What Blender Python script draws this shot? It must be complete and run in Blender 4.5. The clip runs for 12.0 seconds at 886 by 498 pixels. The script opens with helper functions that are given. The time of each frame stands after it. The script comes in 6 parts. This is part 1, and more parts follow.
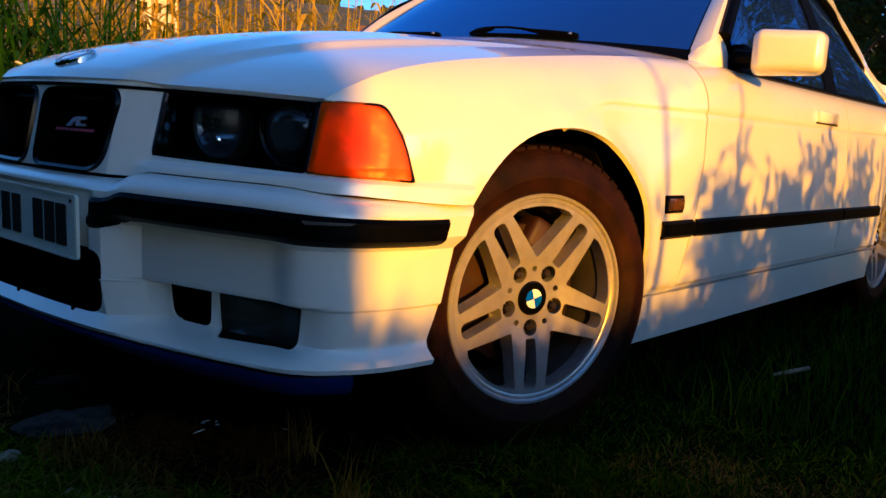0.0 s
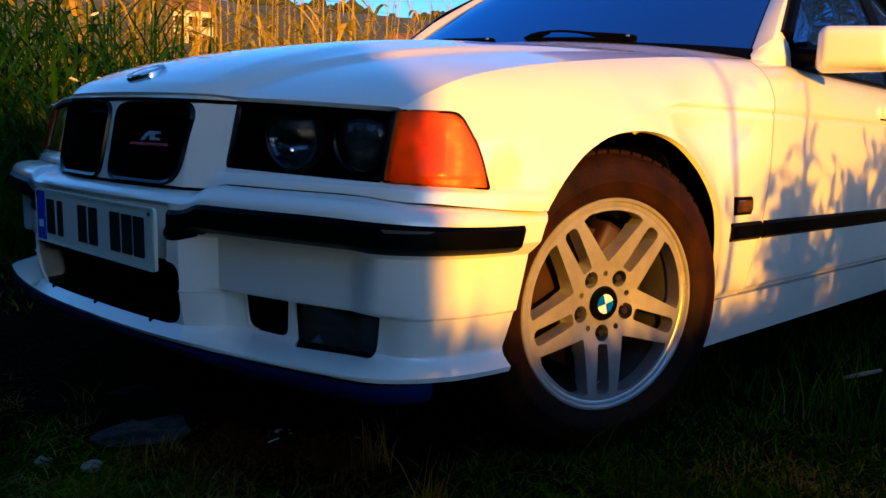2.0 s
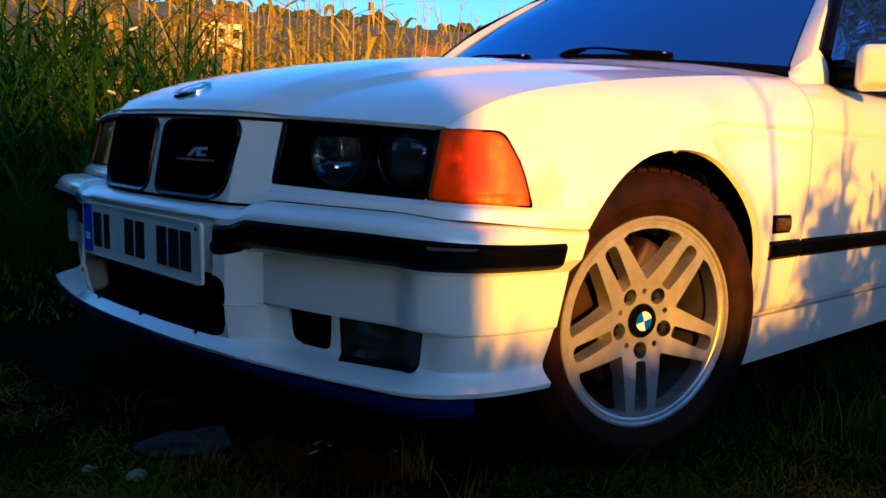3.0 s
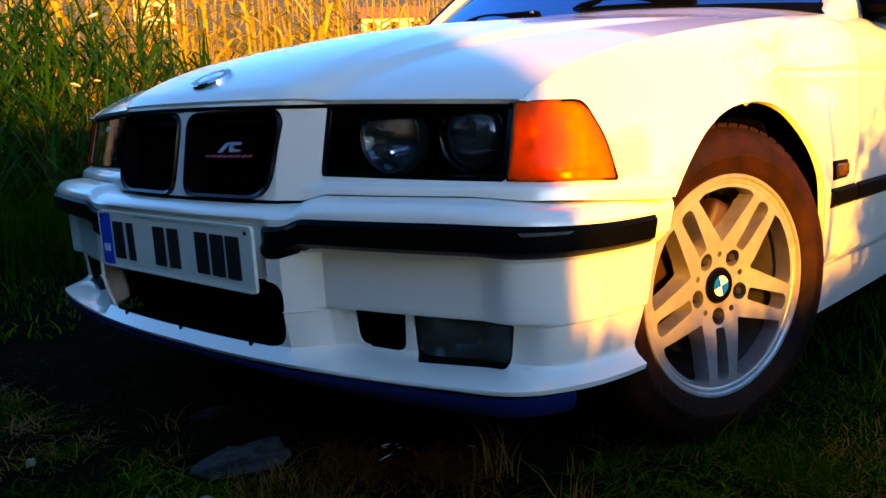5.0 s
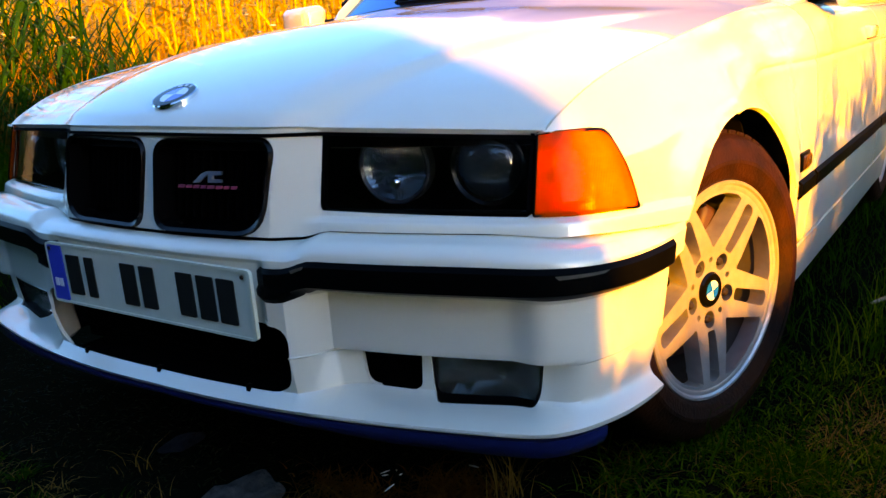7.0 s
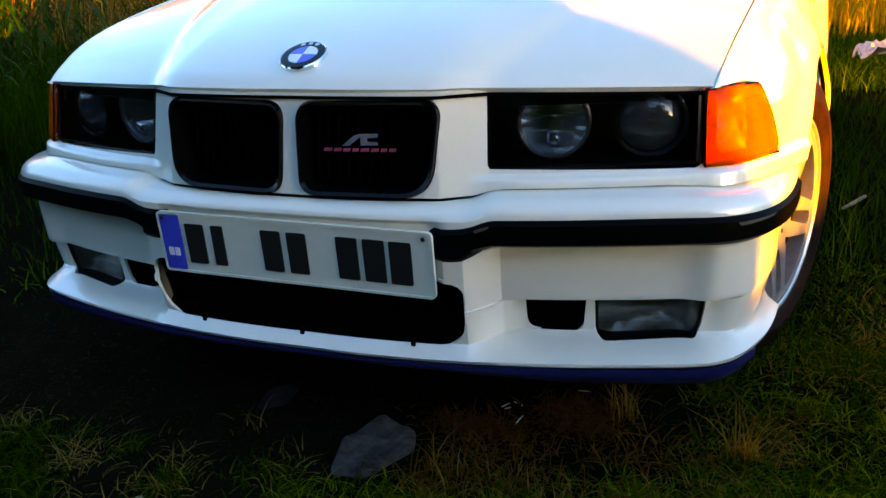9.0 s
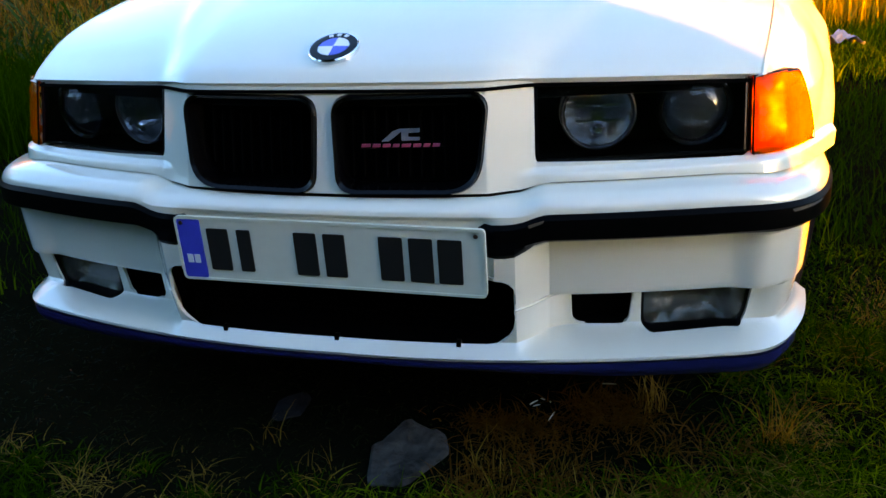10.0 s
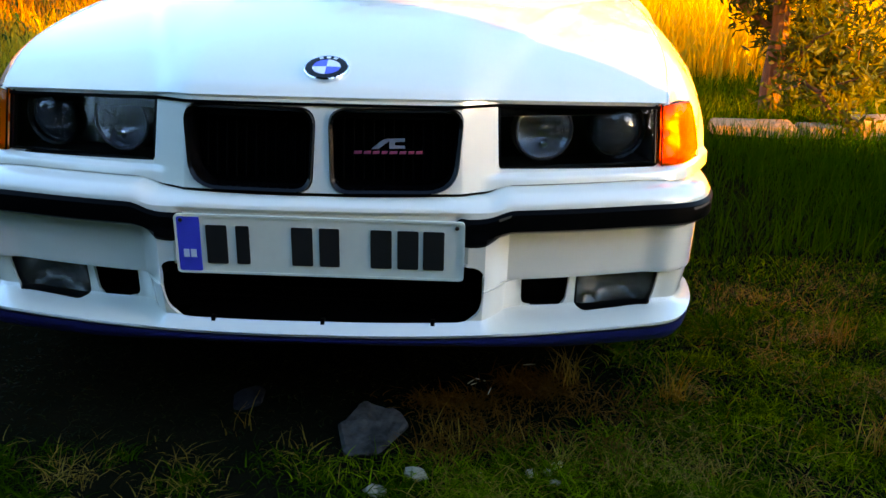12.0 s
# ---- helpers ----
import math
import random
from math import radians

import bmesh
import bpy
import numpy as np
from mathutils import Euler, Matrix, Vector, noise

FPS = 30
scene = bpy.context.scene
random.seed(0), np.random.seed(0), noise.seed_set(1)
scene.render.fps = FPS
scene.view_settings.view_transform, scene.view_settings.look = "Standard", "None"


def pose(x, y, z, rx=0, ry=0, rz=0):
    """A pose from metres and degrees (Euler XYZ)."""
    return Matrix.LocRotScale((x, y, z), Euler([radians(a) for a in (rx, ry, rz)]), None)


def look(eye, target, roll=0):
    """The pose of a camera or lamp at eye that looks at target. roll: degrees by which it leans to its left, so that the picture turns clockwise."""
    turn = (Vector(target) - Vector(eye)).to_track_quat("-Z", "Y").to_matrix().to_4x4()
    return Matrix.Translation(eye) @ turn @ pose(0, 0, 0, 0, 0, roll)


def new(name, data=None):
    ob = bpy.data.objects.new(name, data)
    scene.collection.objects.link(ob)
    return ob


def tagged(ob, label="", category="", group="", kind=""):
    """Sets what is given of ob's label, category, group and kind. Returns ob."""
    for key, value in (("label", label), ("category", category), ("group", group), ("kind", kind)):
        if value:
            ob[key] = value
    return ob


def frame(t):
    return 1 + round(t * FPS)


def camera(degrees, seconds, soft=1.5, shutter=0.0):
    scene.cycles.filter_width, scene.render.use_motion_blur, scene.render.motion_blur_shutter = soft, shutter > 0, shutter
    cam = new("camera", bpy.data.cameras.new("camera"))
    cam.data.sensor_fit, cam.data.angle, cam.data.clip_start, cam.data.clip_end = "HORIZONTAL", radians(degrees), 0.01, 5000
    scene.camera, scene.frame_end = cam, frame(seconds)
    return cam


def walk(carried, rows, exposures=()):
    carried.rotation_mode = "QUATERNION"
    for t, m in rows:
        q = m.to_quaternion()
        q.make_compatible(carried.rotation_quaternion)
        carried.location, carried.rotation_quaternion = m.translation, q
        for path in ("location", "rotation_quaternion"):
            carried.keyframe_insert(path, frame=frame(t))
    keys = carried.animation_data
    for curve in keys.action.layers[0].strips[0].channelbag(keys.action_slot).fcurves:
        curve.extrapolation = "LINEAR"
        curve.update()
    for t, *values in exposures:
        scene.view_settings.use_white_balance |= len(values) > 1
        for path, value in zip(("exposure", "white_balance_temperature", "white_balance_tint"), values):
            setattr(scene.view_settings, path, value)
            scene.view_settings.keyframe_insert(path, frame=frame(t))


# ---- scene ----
cam = camera(55.8, 12.0)
PATH = [
    (0, (1.661, -0.657, 0.609), (0.359, 0.836, 0.337), 3.7),
    (0.5, (1.659, -0.657, 0.605), (0.359, 0.841, 0.345), 3.4),
    (1, (1.643, -0.668, 0.603), (0.342, 0.825, 0.322), 3.6),
    (1.5, (1.627, -0.683, 0.607), (0.307, 0.793, 0.324), 2.9),
    (2, (1.611, -0.699, 0.608), (0.244, 0.738, 0.344), 2.4),
    (2.5, (1.604, -0.72, 0.611), (0.199, 0.68, 0.356), 2.1),
    (3, (1.6, -0.732, 0.618), (0.19, 0.666, 0.378), 2.7),
    (3.5, (1.585, -0.756, 0.622), (0.155, 0.616, 0.349), 0.9),
    (3.7, (1.561, -0.753, 0.632), (0.128, 0.609, 0.331), 1.0),
    (5.3, (1.332, -0.806, 0.649), (0.047, 0.688, 0.303), -2.8),
    (5.5, (1.297, -0.831, 0.662), (0.06, 0.698, 0.297), -2.6),
    (6, (1.271, -0.856, 0.732), (0.045, 0.672, 0.329), -5.0),
    (6.5, (1.208, -0.845, 0.752), (0.073, 0.727, 0.261), -2.0),
    (6.7, (1.199, -0.824, 0.764), (0.072, 0.758, 0.285), -2.2),
    (8.3, (0.863, -1.01, 0.858), (0.113, 0.714, 0.175), -5.1),
    (8.5, (0.824, -1.042, 0.867), (0.084, 0.692, 0.199), -3.7),
    (9, (0.742, -1.096, 0.901), (0.012, 0.62, 0.179), -3.6),
    (9.5, (0.65, -1.111, 0.899), (0.016, 0.637, 0.162), -4.2),
    (10, (0.528, -1.123, 0.898), (-0.003, 0.657, 0.156), -3.3),
    (10.5, (0.451, -1.128, 0.89), (0.036, 0.689, 0.164), 0.3),
    (11, (0.328, -1.212, 0.904), (0.142, 0.638, 0.167), 0.9),
    (11.5, (0.253, -1.289, 0.897), (0.229, 0.573, 0.168), 2.9),
    (12, (0.259, -1.415, 0.906), (0.209, 0.474, 0.249), 1.4),
]
EXPOSURES = [(0.0, 1.26, 6150, 18), (3.5, 1.64, 6000, 18), (5.3, 2.5, 7500, 22), (6.5, 2.72, 8200, 24), (8.5, 3.14, 11200, 25), (12.0, 3.7, 12500, 26)]
walk(cam, [(t, look(eye, target, roll)) for t, eye, target, roll in PATH], EXPOSURES)

# ---- light: low evening sun from ahead of the car's left side; clear sky ----
SUN_AZ, SUN_EL = -25.2, 7.0          # degrees from +x towards +y, and above the horizon
sun_way = Vector((math.cos(radians(SUN_AZ)) * math.cos(radians(SUN_EL)), math.sin(radians(SUN_AZ)) * math.cos(radians(SUN_EL)), math.sin(radians(SUN_EL))))
world = bpy.data.worlds.new("evening_sky")
world.use_nodes = True
scene.world = world
wn = world.node_tree
wn.nodes.clear()
sky = wn.nodes.new("ShaderNodeTexSky")
sky.sky_type, sky.sun_disc = "NISHITA", False
sky.sun_elevation, sky.sun_rotation = radians(SUN_EL), radians(90 - SUN_AZ)
sky.air_density, sky.dust_density, sky.ozone_density = 1.0, 0.8, 5.0
bg = wn.nodes.new("ShaderNodeBackground")
bg.inputs["Strength"].default_value = 0.158
wo = wn.nodes.new("ShaderNodeOutputWorld")
clear = wn.nodes.new("ShaderNodeHueSaturation")
clear.inputs["Saturation"].default_value = 1.04
wn.links.new(sky.outputs[0], clear.inputs["Color"])
wn.links.new(clear.outputs[0], bg.inputs["Color"])
wn.links.new(bg.outputs[0], wo.inputs[0])
sun_data = bpy.data.lights.new("sun", "SUN")
sun_data.energy, sun_data.angle, sun_data.color = 4.1, radians(0.7), (1.0, 0.425, 0.0)
sun = new("sun", sun_data)
sun.matrix_world = look(sun_way * 30, (0, 0, 0))


# ---- materials ----
def material(name, colour, rough=0.5, metal=0.0, coat=0.0, vary=0.0, scale=20.0, bump=0.0, bump_scale=60.0, trans=0.0, ior=1.45, second=None, random_by="", spec=0.5, coord="Object", stretch=(1, 1, 1), coat_ior=1.5):
    """A principled material whose colour wanders between two tones at two scales, with a fine relief."""
    m = bpy.data.materials.new(name)
    m.use_nodes = True
    n, l = m.node_tree.nodes, m.node_tree.links
    b = n["Principled BSDF"]
    b.inputs["Base Color"].default_value = (*colour, 1)
    b.inputs["Roughness"].default_value, b.inputs["Metallic"].default_value = rough, metal
    b.inputs["Coat Weight"].default_value, b.inputs["Coat Roughness"].default_value = coat, 0.04
    b.inputs["Coat IOR"].default_value = coat_ior
    b.inputs["Transmission Weight"].default_value, b.inputs["IOR"].default_value = trans, ior
    b.inputs["Specular IOR Level"].default_value = spec
    co = n.new("ShaderNodeTexCoord")
    mp = n.new("ShaderNodeMapping")
    mp.inputs["Scale"].default_value = stretch
    l.new(co.outputs[coord], mp.inputs[0])
    if vary or second:
        other = second or tuple(c * (1 - vary) for c in colour)
        big, small = n.new("ShaderNodeTexNoise"), n.new("ShaderNodeTexNoise")
        big.inputs["Scale"].default_value, big.inputs["Detail"].default_value = scale * 0.12, 3
        small.inputs["Scale"].default_value, small.inputs["Detail"].default_value = scale, 6
        for t in (big, small):
            l.new(mp.outputs[0], t.inputs["Vector"])
        add = n.new("ShaderNodeMath")
        add.operation = "ADD"
        l.new(big.outputs["Fac"], add.inputs[0])
        l.new(small.outputs["Fac"], add.inputs[1])
        last = add.outputs[0]
        if random_by:
            src = n.new("ShaderNodeNewGeometry") if random_by == "island" else n.new("ShaderNodeObjectInfo")
            sh = n.new("ShaderNodeMath")
            sh.operation = "MULTIPLY_ADD"
            sh.inputs[1].default_value = 1.0
            l.new(src.outputs["Random Per Island" if random_by == "island" else "Random"], sh.inputs[0])
            off = n.new("ShaderNodeMath")
            off.operation = "SUBTRACT"
            off.inputs[1].default_value = 0.5
            l.new(last, off.inputs[0])
            l.new(off.outputs[0], sh.inputs[2])
            last = sh.outputs[0]
        rg = n.new("ShaderNodeMapRange")
        rg.inputs["From Min"].default_value, rg.inputs["From Max"].default_value = 0.65, 1.35
        l.new(last, rg.inputs["Value"])
        mix = n.new("ShaderNodeMix")
        mix.data_type = "RGBA"
        mix.inputs["A"].default_value, mix.inputs["B"].default_value = (*colour, 1), (*other, 1)
        l.new(rg.outputs["Result"], mix.inputs["Factor"])
        l.new(mix.outputs["Result"], b.inputs["Base Color"])
    if bump:
        bn, bt = n.new("ShaderNodeBump"), n.new("ShaderNodeTexNoise")
        bt.inputs["Scale"].default_value, bt.inputs["Detail"].default_value = bump_scale, 5
        bn.inputs["Strength"].default_value, bn.inputs["Distance"].default_value = bump, 0.01
        l.new(mp.outputs[0], bt.inputs["Vector"])
        l.new(bt.outputs["Fac"], bn.inputs["Height"])
        l.new(bn.outputs["Normal"], b.inputs["Normal"])
    return m


def leafy(name, colour, second, through_colour, random_by="island", scale=3.0, spec=0.15):
    """Leaves and blades: half of the light goes through."""
    m = material(name, colour, rough=0.55, second=second, random_by=random_by, scale=scale, spec=spec)
    n, l = m.node_tree.nodes, m.node_tree.links
    b, out = n["Principled BSDF"], n["Material Output"]
    tr, mx = n.new("ShaderNodeBsdfTranslucent"), n.new("ShaderNodeMixShader")
    tr.inputs["Color"].default_value = (*through_colour, 1)
    mx.inputs[0].default_value = 0.4
    l.new(b.outputs[0], mx.inputs[1])
    l.new(tr.outputs[0], mx.inputs[2])
    l.new(mx.outputs[0], out.inputs["Surface"])
    return m


def ribbed(m, scale, strength, axis="X"):
    """Adds the fine pressed ribs of a lamp lens."""
    n, l = m.node_tree.nodes, m.node_tree.links
    w, bn, co = n.new("ShaderNodeTexWave"), n.new("ShaderNodeBump"), n.new("ShaderNodeTexCoord")
    w.bands_direction = axis
    w.inputs["Scale"].default_value, w.inputs["Distortion"].default_value = scale, 0.0
    bn.inputs["Strength"].default_value, bn.inputs["Distance"].default_value = strength, 0.004
    l.new(co.outputs["Object"], w.inputs["Vector"])
    l.new(w.outputs["Fac"], bn.inputs["Height"])
    l.new(bn.outputs["Normal"], n["Principled BSDF"].inputs["Normal"])
    return m


M = {
    "paint": material("white_car_paint", (0.80, 0.77, 0.63), 0.35, coat=1.0, vary=0.05, scale=9, bump=0.008, bump_scale=9, coat_ior=1.8),
    "rubber": material("black_trim_plastic", (0.0018, 0.0018, 0.0018), 0.38, vary=0.5, scale=60, bump=0.05, bump_scale=300, spec=0.04),
    "gloss_black": material("gloss_black_plastic", (0.002, 0.002, 0.002), 0.18, vary=0.3, spec=0.2),
    "dark": material("dark_cavity_plastic", (0.001, 0.001, 0.001), 0.8, vary=0.4, spec=0.02),
    "lip": material("navy_lip_plastic", (0.003, 0.012, 0.085), 0.28, coat=0.25, vary=0.4, scale=30),
    "tyre": material("tyre_rubber", (0.003, 0.002, 0.0018), 0.6, second=(0.030, 0.0085, 0.0018), scale=22, bump=0.25, bump_scale=160, spec=0.08),
    "alloy": material("silver_alloy", (0.58, 0.55, 0.50), 0.30, metal=0.65, second=(0.42, 0.38, 0.34), scale=45, bump=0.03, bump_scale=200),
    "chrome": material("chrome", (0.8, 0.8, 0.8), 0.08, metal=1.0),
    "steel": material("rusty_brake_steel", (0.026, 0.018, 0.012), 0.5, metal=0.6, second=(0.05, 0.013, 0.004), scale=25),
    "caliper": material("caliper_red_brown", (0.035, 0.008, 0.004), 0.6, vary=0.5, scale=40),
    # dark glass with the blue of the reflected sky in its base colour
    "window": material("sky_tinted_glass", (0.006, 0.02, 0.12), 0.02, trans=0.04, ior=5.0, vary=0.1, scale=3),
    "clear": material("clear_lamp_glass", (0.92, 0.95, 0.96), 0.02, trans=1.0, ior=1.35),
    "reflector": material("lamp_reflector", (0.75, 0.77, 0.78), 0.16, metal=1.0, vary=0.15, scale=30),
    "projector": material("projector_glass", (0.10, 0.13, 0.14), 0.03, trans=0.8, ior=1.6),
    "fog_glass": ribbed(material("fog_lamp_glass", (0.42, 0.42, 0.40), 0.05, trans=0.97, ior=1.4), 110, 0.10),
    "amber": ribbed(material("amber_lens", (1.0, 0.128, 0.0), 0.08, second=(1.0, 0.17, 0.0), scale=30, spec=0.08, trans=0.70, ior=1.2), 130, 0.08),
    "plate": material("plate_reflective_white", (0.62, 0.66, 0.52), 0.35, vary=0.08, scale=40),
    "plate_blue": material("plate_blue", (0.0, 0.055, 0.52), 0.35, vary=0.2),
    "plate_ink": material("plate_black_ink", (0.012, 0.012, 0.012), 0.4, vary=0.3),
    "white_ink": material("white_ink", (0.7, 0.72, 0.75), 0.4, vary=0.1),
    "badge_blue": material("badge_blue_enamel", (0.0, 0.09, 0.62), 0.15, coat=0.5, vary=0.1),
    "badge_white": material("badge_white_enamel", (0.8, 0.82, 0.84), 0.15, coat=0.5, vary=0.05),
    "red": material("red_badge_enamel", (0.28, 0.012, 0.03), 0.3, vary=0.2),
    "silver": material("brushed_badge_metal", (0.5, 0.52, 0.58), 0.3, metal=0.8, vary=0.2, scale=80),
    "under": material("underbody_dirt", (0.004, 0.0035, 0.003), 0.95, vary=0.5, scale=20, spec=0.02),
    # near-black soil: the deep shade on the ground is put into its colour
    "ground": material("shade_black_soil", (0.002, 0.0035, 0.0015), 1.0, second=(0.008, 0.006, 0.003), scale=9, bump=0.8, bump_scale=40, spec=0.0),
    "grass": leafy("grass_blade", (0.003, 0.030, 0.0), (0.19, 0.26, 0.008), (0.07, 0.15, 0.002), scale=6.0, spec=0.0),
    # darker copy of the maize leaf, with the shade low in the field in it
    "corn_shaded": leafy("shaded_maize_leaf", (0.006, 0.045, 0.003), (0.026, 0.095, 0.006), (0.025, 0.11, 0.006)),
    # deep green, darker copy of the grass blade: shade is in its colour
    "lush_shaded": leafy("shaded_lush_blade", (0.002, 0.022, 0.0), (0.030, 0.088, 0.002), (0.020, 0.070, 0.001), scale=6.0, spec=0.0),
    "dry": leafy("dry_grass_blade", (0.15, 0.065, 0.008), (0.38, 0.21, 0.03), (0.26, 0.14, 0.015), scale=2.0),
    "gold": leafy("golden_dry_blade", (0.36, 0.12, 0.006), (0.52, 0.22, 0.012), (0.42, 0.18, 0.012), scale=2.0),
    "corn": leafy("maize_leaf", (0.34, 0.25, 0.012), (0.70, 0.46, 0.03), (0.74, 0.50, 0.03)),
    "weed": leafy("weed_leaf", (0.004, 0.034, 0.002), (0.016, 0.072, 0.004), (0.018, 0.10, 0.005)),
    # golden copy of the weed leaf: warm fill for the doors is in its colour
    "sunny": leafy("warm_fill_weed_leaf", (0.09, 0.085, 0.010), (0.24, 0.18, 0.025), (0.50, 0.34, 0.035)),
    "dead": leafy("dead_grass_blade", (0.085, 0.026, 0.003), (0.19, 0.075, 0.010), (0.14, 0.05, 0.008), scale=2.0, spec=0.05),
    # near-black leaf of the added light-blocking hedges, and of the dark soil grass
    "hedge": leafy("shade_dark_leaf", (0.006, 0.012, 0.003), (0.014, 0.022, 0.005), (0.010, 0.018, 0.003), spec=0.05),
    "flower": material("white_weed_flower", (0.65, 0.66, 0.58), 0.7, vary=0.2),
    "leaf": leafy("tree_leaf", (0.012, 0.036, 0.005), (0.050, 0.070, 0.008), (0.10, 0.10, 0.008)),
    "bark": material("tree_bark", (0.15, 0.065, 0.030), 0.9, second=(0.06, 0.03, 0.016), scale=30, bump=0.9, bump_scale=40, stretch=(1, 1, 0.25)),
    "stone": material("pale_limestone", (0.36, 0.26, 0.15), 0.9, second=(0.20, 0.15, 0.09), scale=14, bump=0.7, bump_scale=25),
    "grey_stone": material("grey_field_stone", (0.095, 0.088, 0.076), 0.95, second=(0.022, 0.020, 0.016), scale=38, spec=0.02, bump=1.0, bump_scale=70),
    "dark_stone": material("dark_field_stone", (0.022, 0.022, 0.024), 0.95, second=(0.006, 0.006, 0.006), scale=26, spec=0.05, bump=0.8, bump_scale=30),
    "hill": material("dry_hillside", (0.13, 0.085, 0.012), 0.95, second=(0.03, 0.06, 0.015), scale=0.25, bump=0.4, bump_scale=0.5),
    "far_leaf": material("far_woods_foliage", (0.018, 0.030, 0.014), 0.9, second=(0.045, 0.05, 0.02), scale=0.8, bump=0.6, bump_scale=2.0),
    "plaster": material("cream_plaster", (0.62, 0.55, 0.40), 0.9, second=(0.48, 0.42, 0.32), scale=2.5, bump=0.2, bump_scale=20),
    "roof_tile": material("clay_roof", (0.30, 0.12, 0.06), 0.85, vary=0.4, scale=3),
    "litter": material("pale_plastic_sheet", (0.40, 0.39, 0.43), 0.45, vary=0.25, scale=12),
    "board": material("dark_weathered_board", (0.045, 0.032, 0.022), 0.85, second=(0.085, 0.065, 0.048), random_by="object", scale=12, bump=0.5, bump_scale=30, stretch=(6, 6, 0.6)),
    "cloth": material("dark_seat_cloth", (0.015, 0.015, 0.018), 0.9, vary=0.4, scale=50),
}
for k in ("grass", "lush_shaded"):
    for node in M[k].node_tree.nodes:
        if node.type == "MAP_RANGE":
            node.inputs["From Min"].default_value, node.inputs["From Max"].default_value = 0.85, 1.55
# specular tint paints the reflected sky bluer than it is
M["window"].node_tree.nodes["Principled BSDF"].inputs["Specular Tint"].default_value = (0.18, 0.58, 1.0, 1)




# ---- building tools ----
def finish(bm, name, mat, parent=None, solid=0.0, angle=32, m=None):
    """Links a bmesh as one mesh object: smooth but for its sharp edges, with a thickness if one is given."""
    big = [f for f in bm.faces if len(f.verts) > 4]
    if big:
        bmesh.ops.triangulate(bm, faces=big)
    bm.normal_update()
    for f in bm.faces:
        f.smooth = True
    for e in bm.edges:
        if len(e.link_faces) == 1 or e.calc_face_angle(0) > radians(angle):
            e.smooth = False
    me = bpy.data.meshes.new(name)
    bm.to_mesh(me)
    bm.free()
    me.materials.append(mat)
    ob = new(name, me)
    if m is not None:
        ob.matrix_basis = m
    if parent is not None:
        ob.parent = parent
    if solid:
        mod = ob.modifiers.new("thickness", "SOLIDIFY")
        mod.thickness, mod.offset = solid, -1
    return ob


def part(name, bm, mat, parent, label="", solid=0.0, angle=32, m=None):
    ob = finish(bm, name, mat, parent, solid, angle, m)
    return tagged(ob, label)


def smooth(a, b, x):
    t = min(1.0, max(0.0, (x - a) / (b - a)))
    return t * t * (3 - 2 * t)


def lerp(x, *pairs):
    """Straight pieces through (x, value) pairs."""
    if x <= pairs[0][0]:
        return pairs[0][1]
    for (a, u), (b, v) in zip(pairs, pairs[1:]):
        if x <= b:
            return u + (v - u) * (x - a) / (b - a)
    return pairs[-1][1]


def bez(p, q, r, s, t):
    return tuple((1 - t) ** 3 * a + 3 * t * (1 - t) ** 2 * b + 3 * t * t * (1 - t) * c + t ** 3 * d for a, b, c, d in zip(p, q, r, s))


def spread(a, b, n):
    return [a + (b - a) * i / n for i in range(n + 1)]


def rpoly(pts, radius, n=5):
    """A polygon with rounded corners; radius is one number or one for each corner."""
    out, k = [], len(pts)
    for i, p in enumerate(pts):
        r = radius[i] if isinstance(radius, (list, tuple)) else radius
        a, b, c = Vector(pts[i - 1]), Vector(p), Vector(pts[(i + 1) % k])
        ra, rc = min(r, (a - b).length * 0.49), min(r, (c - b).length * 0.49)
        s, e = b + (a - b).normalized() * ra, b + (c - b).normalized() * rc
        for j in range(n + 1):
            t = j / n
            out.append(tuple(s * (1 - t) ** 2 + b * 2 * t * (1 - t) + e * t * t))
    return out


def flat_sheet(us, vs, holes=()):
    """A flat grid with convex holes cut cleanly out of it, to be bent into shape afterwards."""
    bm = bmesh.new()
    rows = [[bm.verts.new((u, v, 0)) for u in us] for v in vs]
    for r, s in zip(rows, rows[1:]):
        for i in range(len(us) - 1):
            bm.faces.new((r[i], r[i + 1], s[i + 1], s[i]))
    for hole in holes:
        cut_hole(bm, hole)
    return bm


def cut_hole(bm, hole):
    pts = [Vector((*p[:2], 0)) for p in hole]
    area = sum(a.x * b.y - b.x * a.y for a, b in zip(pts, pts[1:] + pts[:1]))
    if area < 0:
        pts.reverse()
    pts = [p for i, p in enumerate(pts) if (p - pts[i - 1]).length > 1e-5]
    lo = Vector((min(p.x for p in pts), min(p.y for p in pts), 0))
    hi = Vector((max(p.x for p in pts), max(p.y for p in pts), 0))
    for a, b in zip(pts, pts[1:] + pts[:1]):
        faces = []
        for f in bm.faces:
            xs, ys = [v.co.x for v in f.verts], [v.co.y for v in f.verts]
            if max(xs) > lo.x and min(xs) < hi.x and max(ys) > lo.y and min(ys) < hi.y:
                faces.append(f)
        d = b - a
        geom = set(faces) | {e for f in faces for e in f.edges} | {v for f in faces for v in f.verts}
        bmesh.ops.bisect_plane(bm, geom=list(geom), dist=1e-6, plane_co=a, plane_no=Vector((d.y, -d.x, 0)).normalized())
    gone = []
    for f in bm.faces:
        c = f.calc_center_median()
        if all((b - a).cross(c - a).z > -1e-9 for a, b in zip(pts, pts[1:] + pts[:1])):
            gone.append(f)
    bmesh.ops.delete(bm, geom=gone, context="FACES")


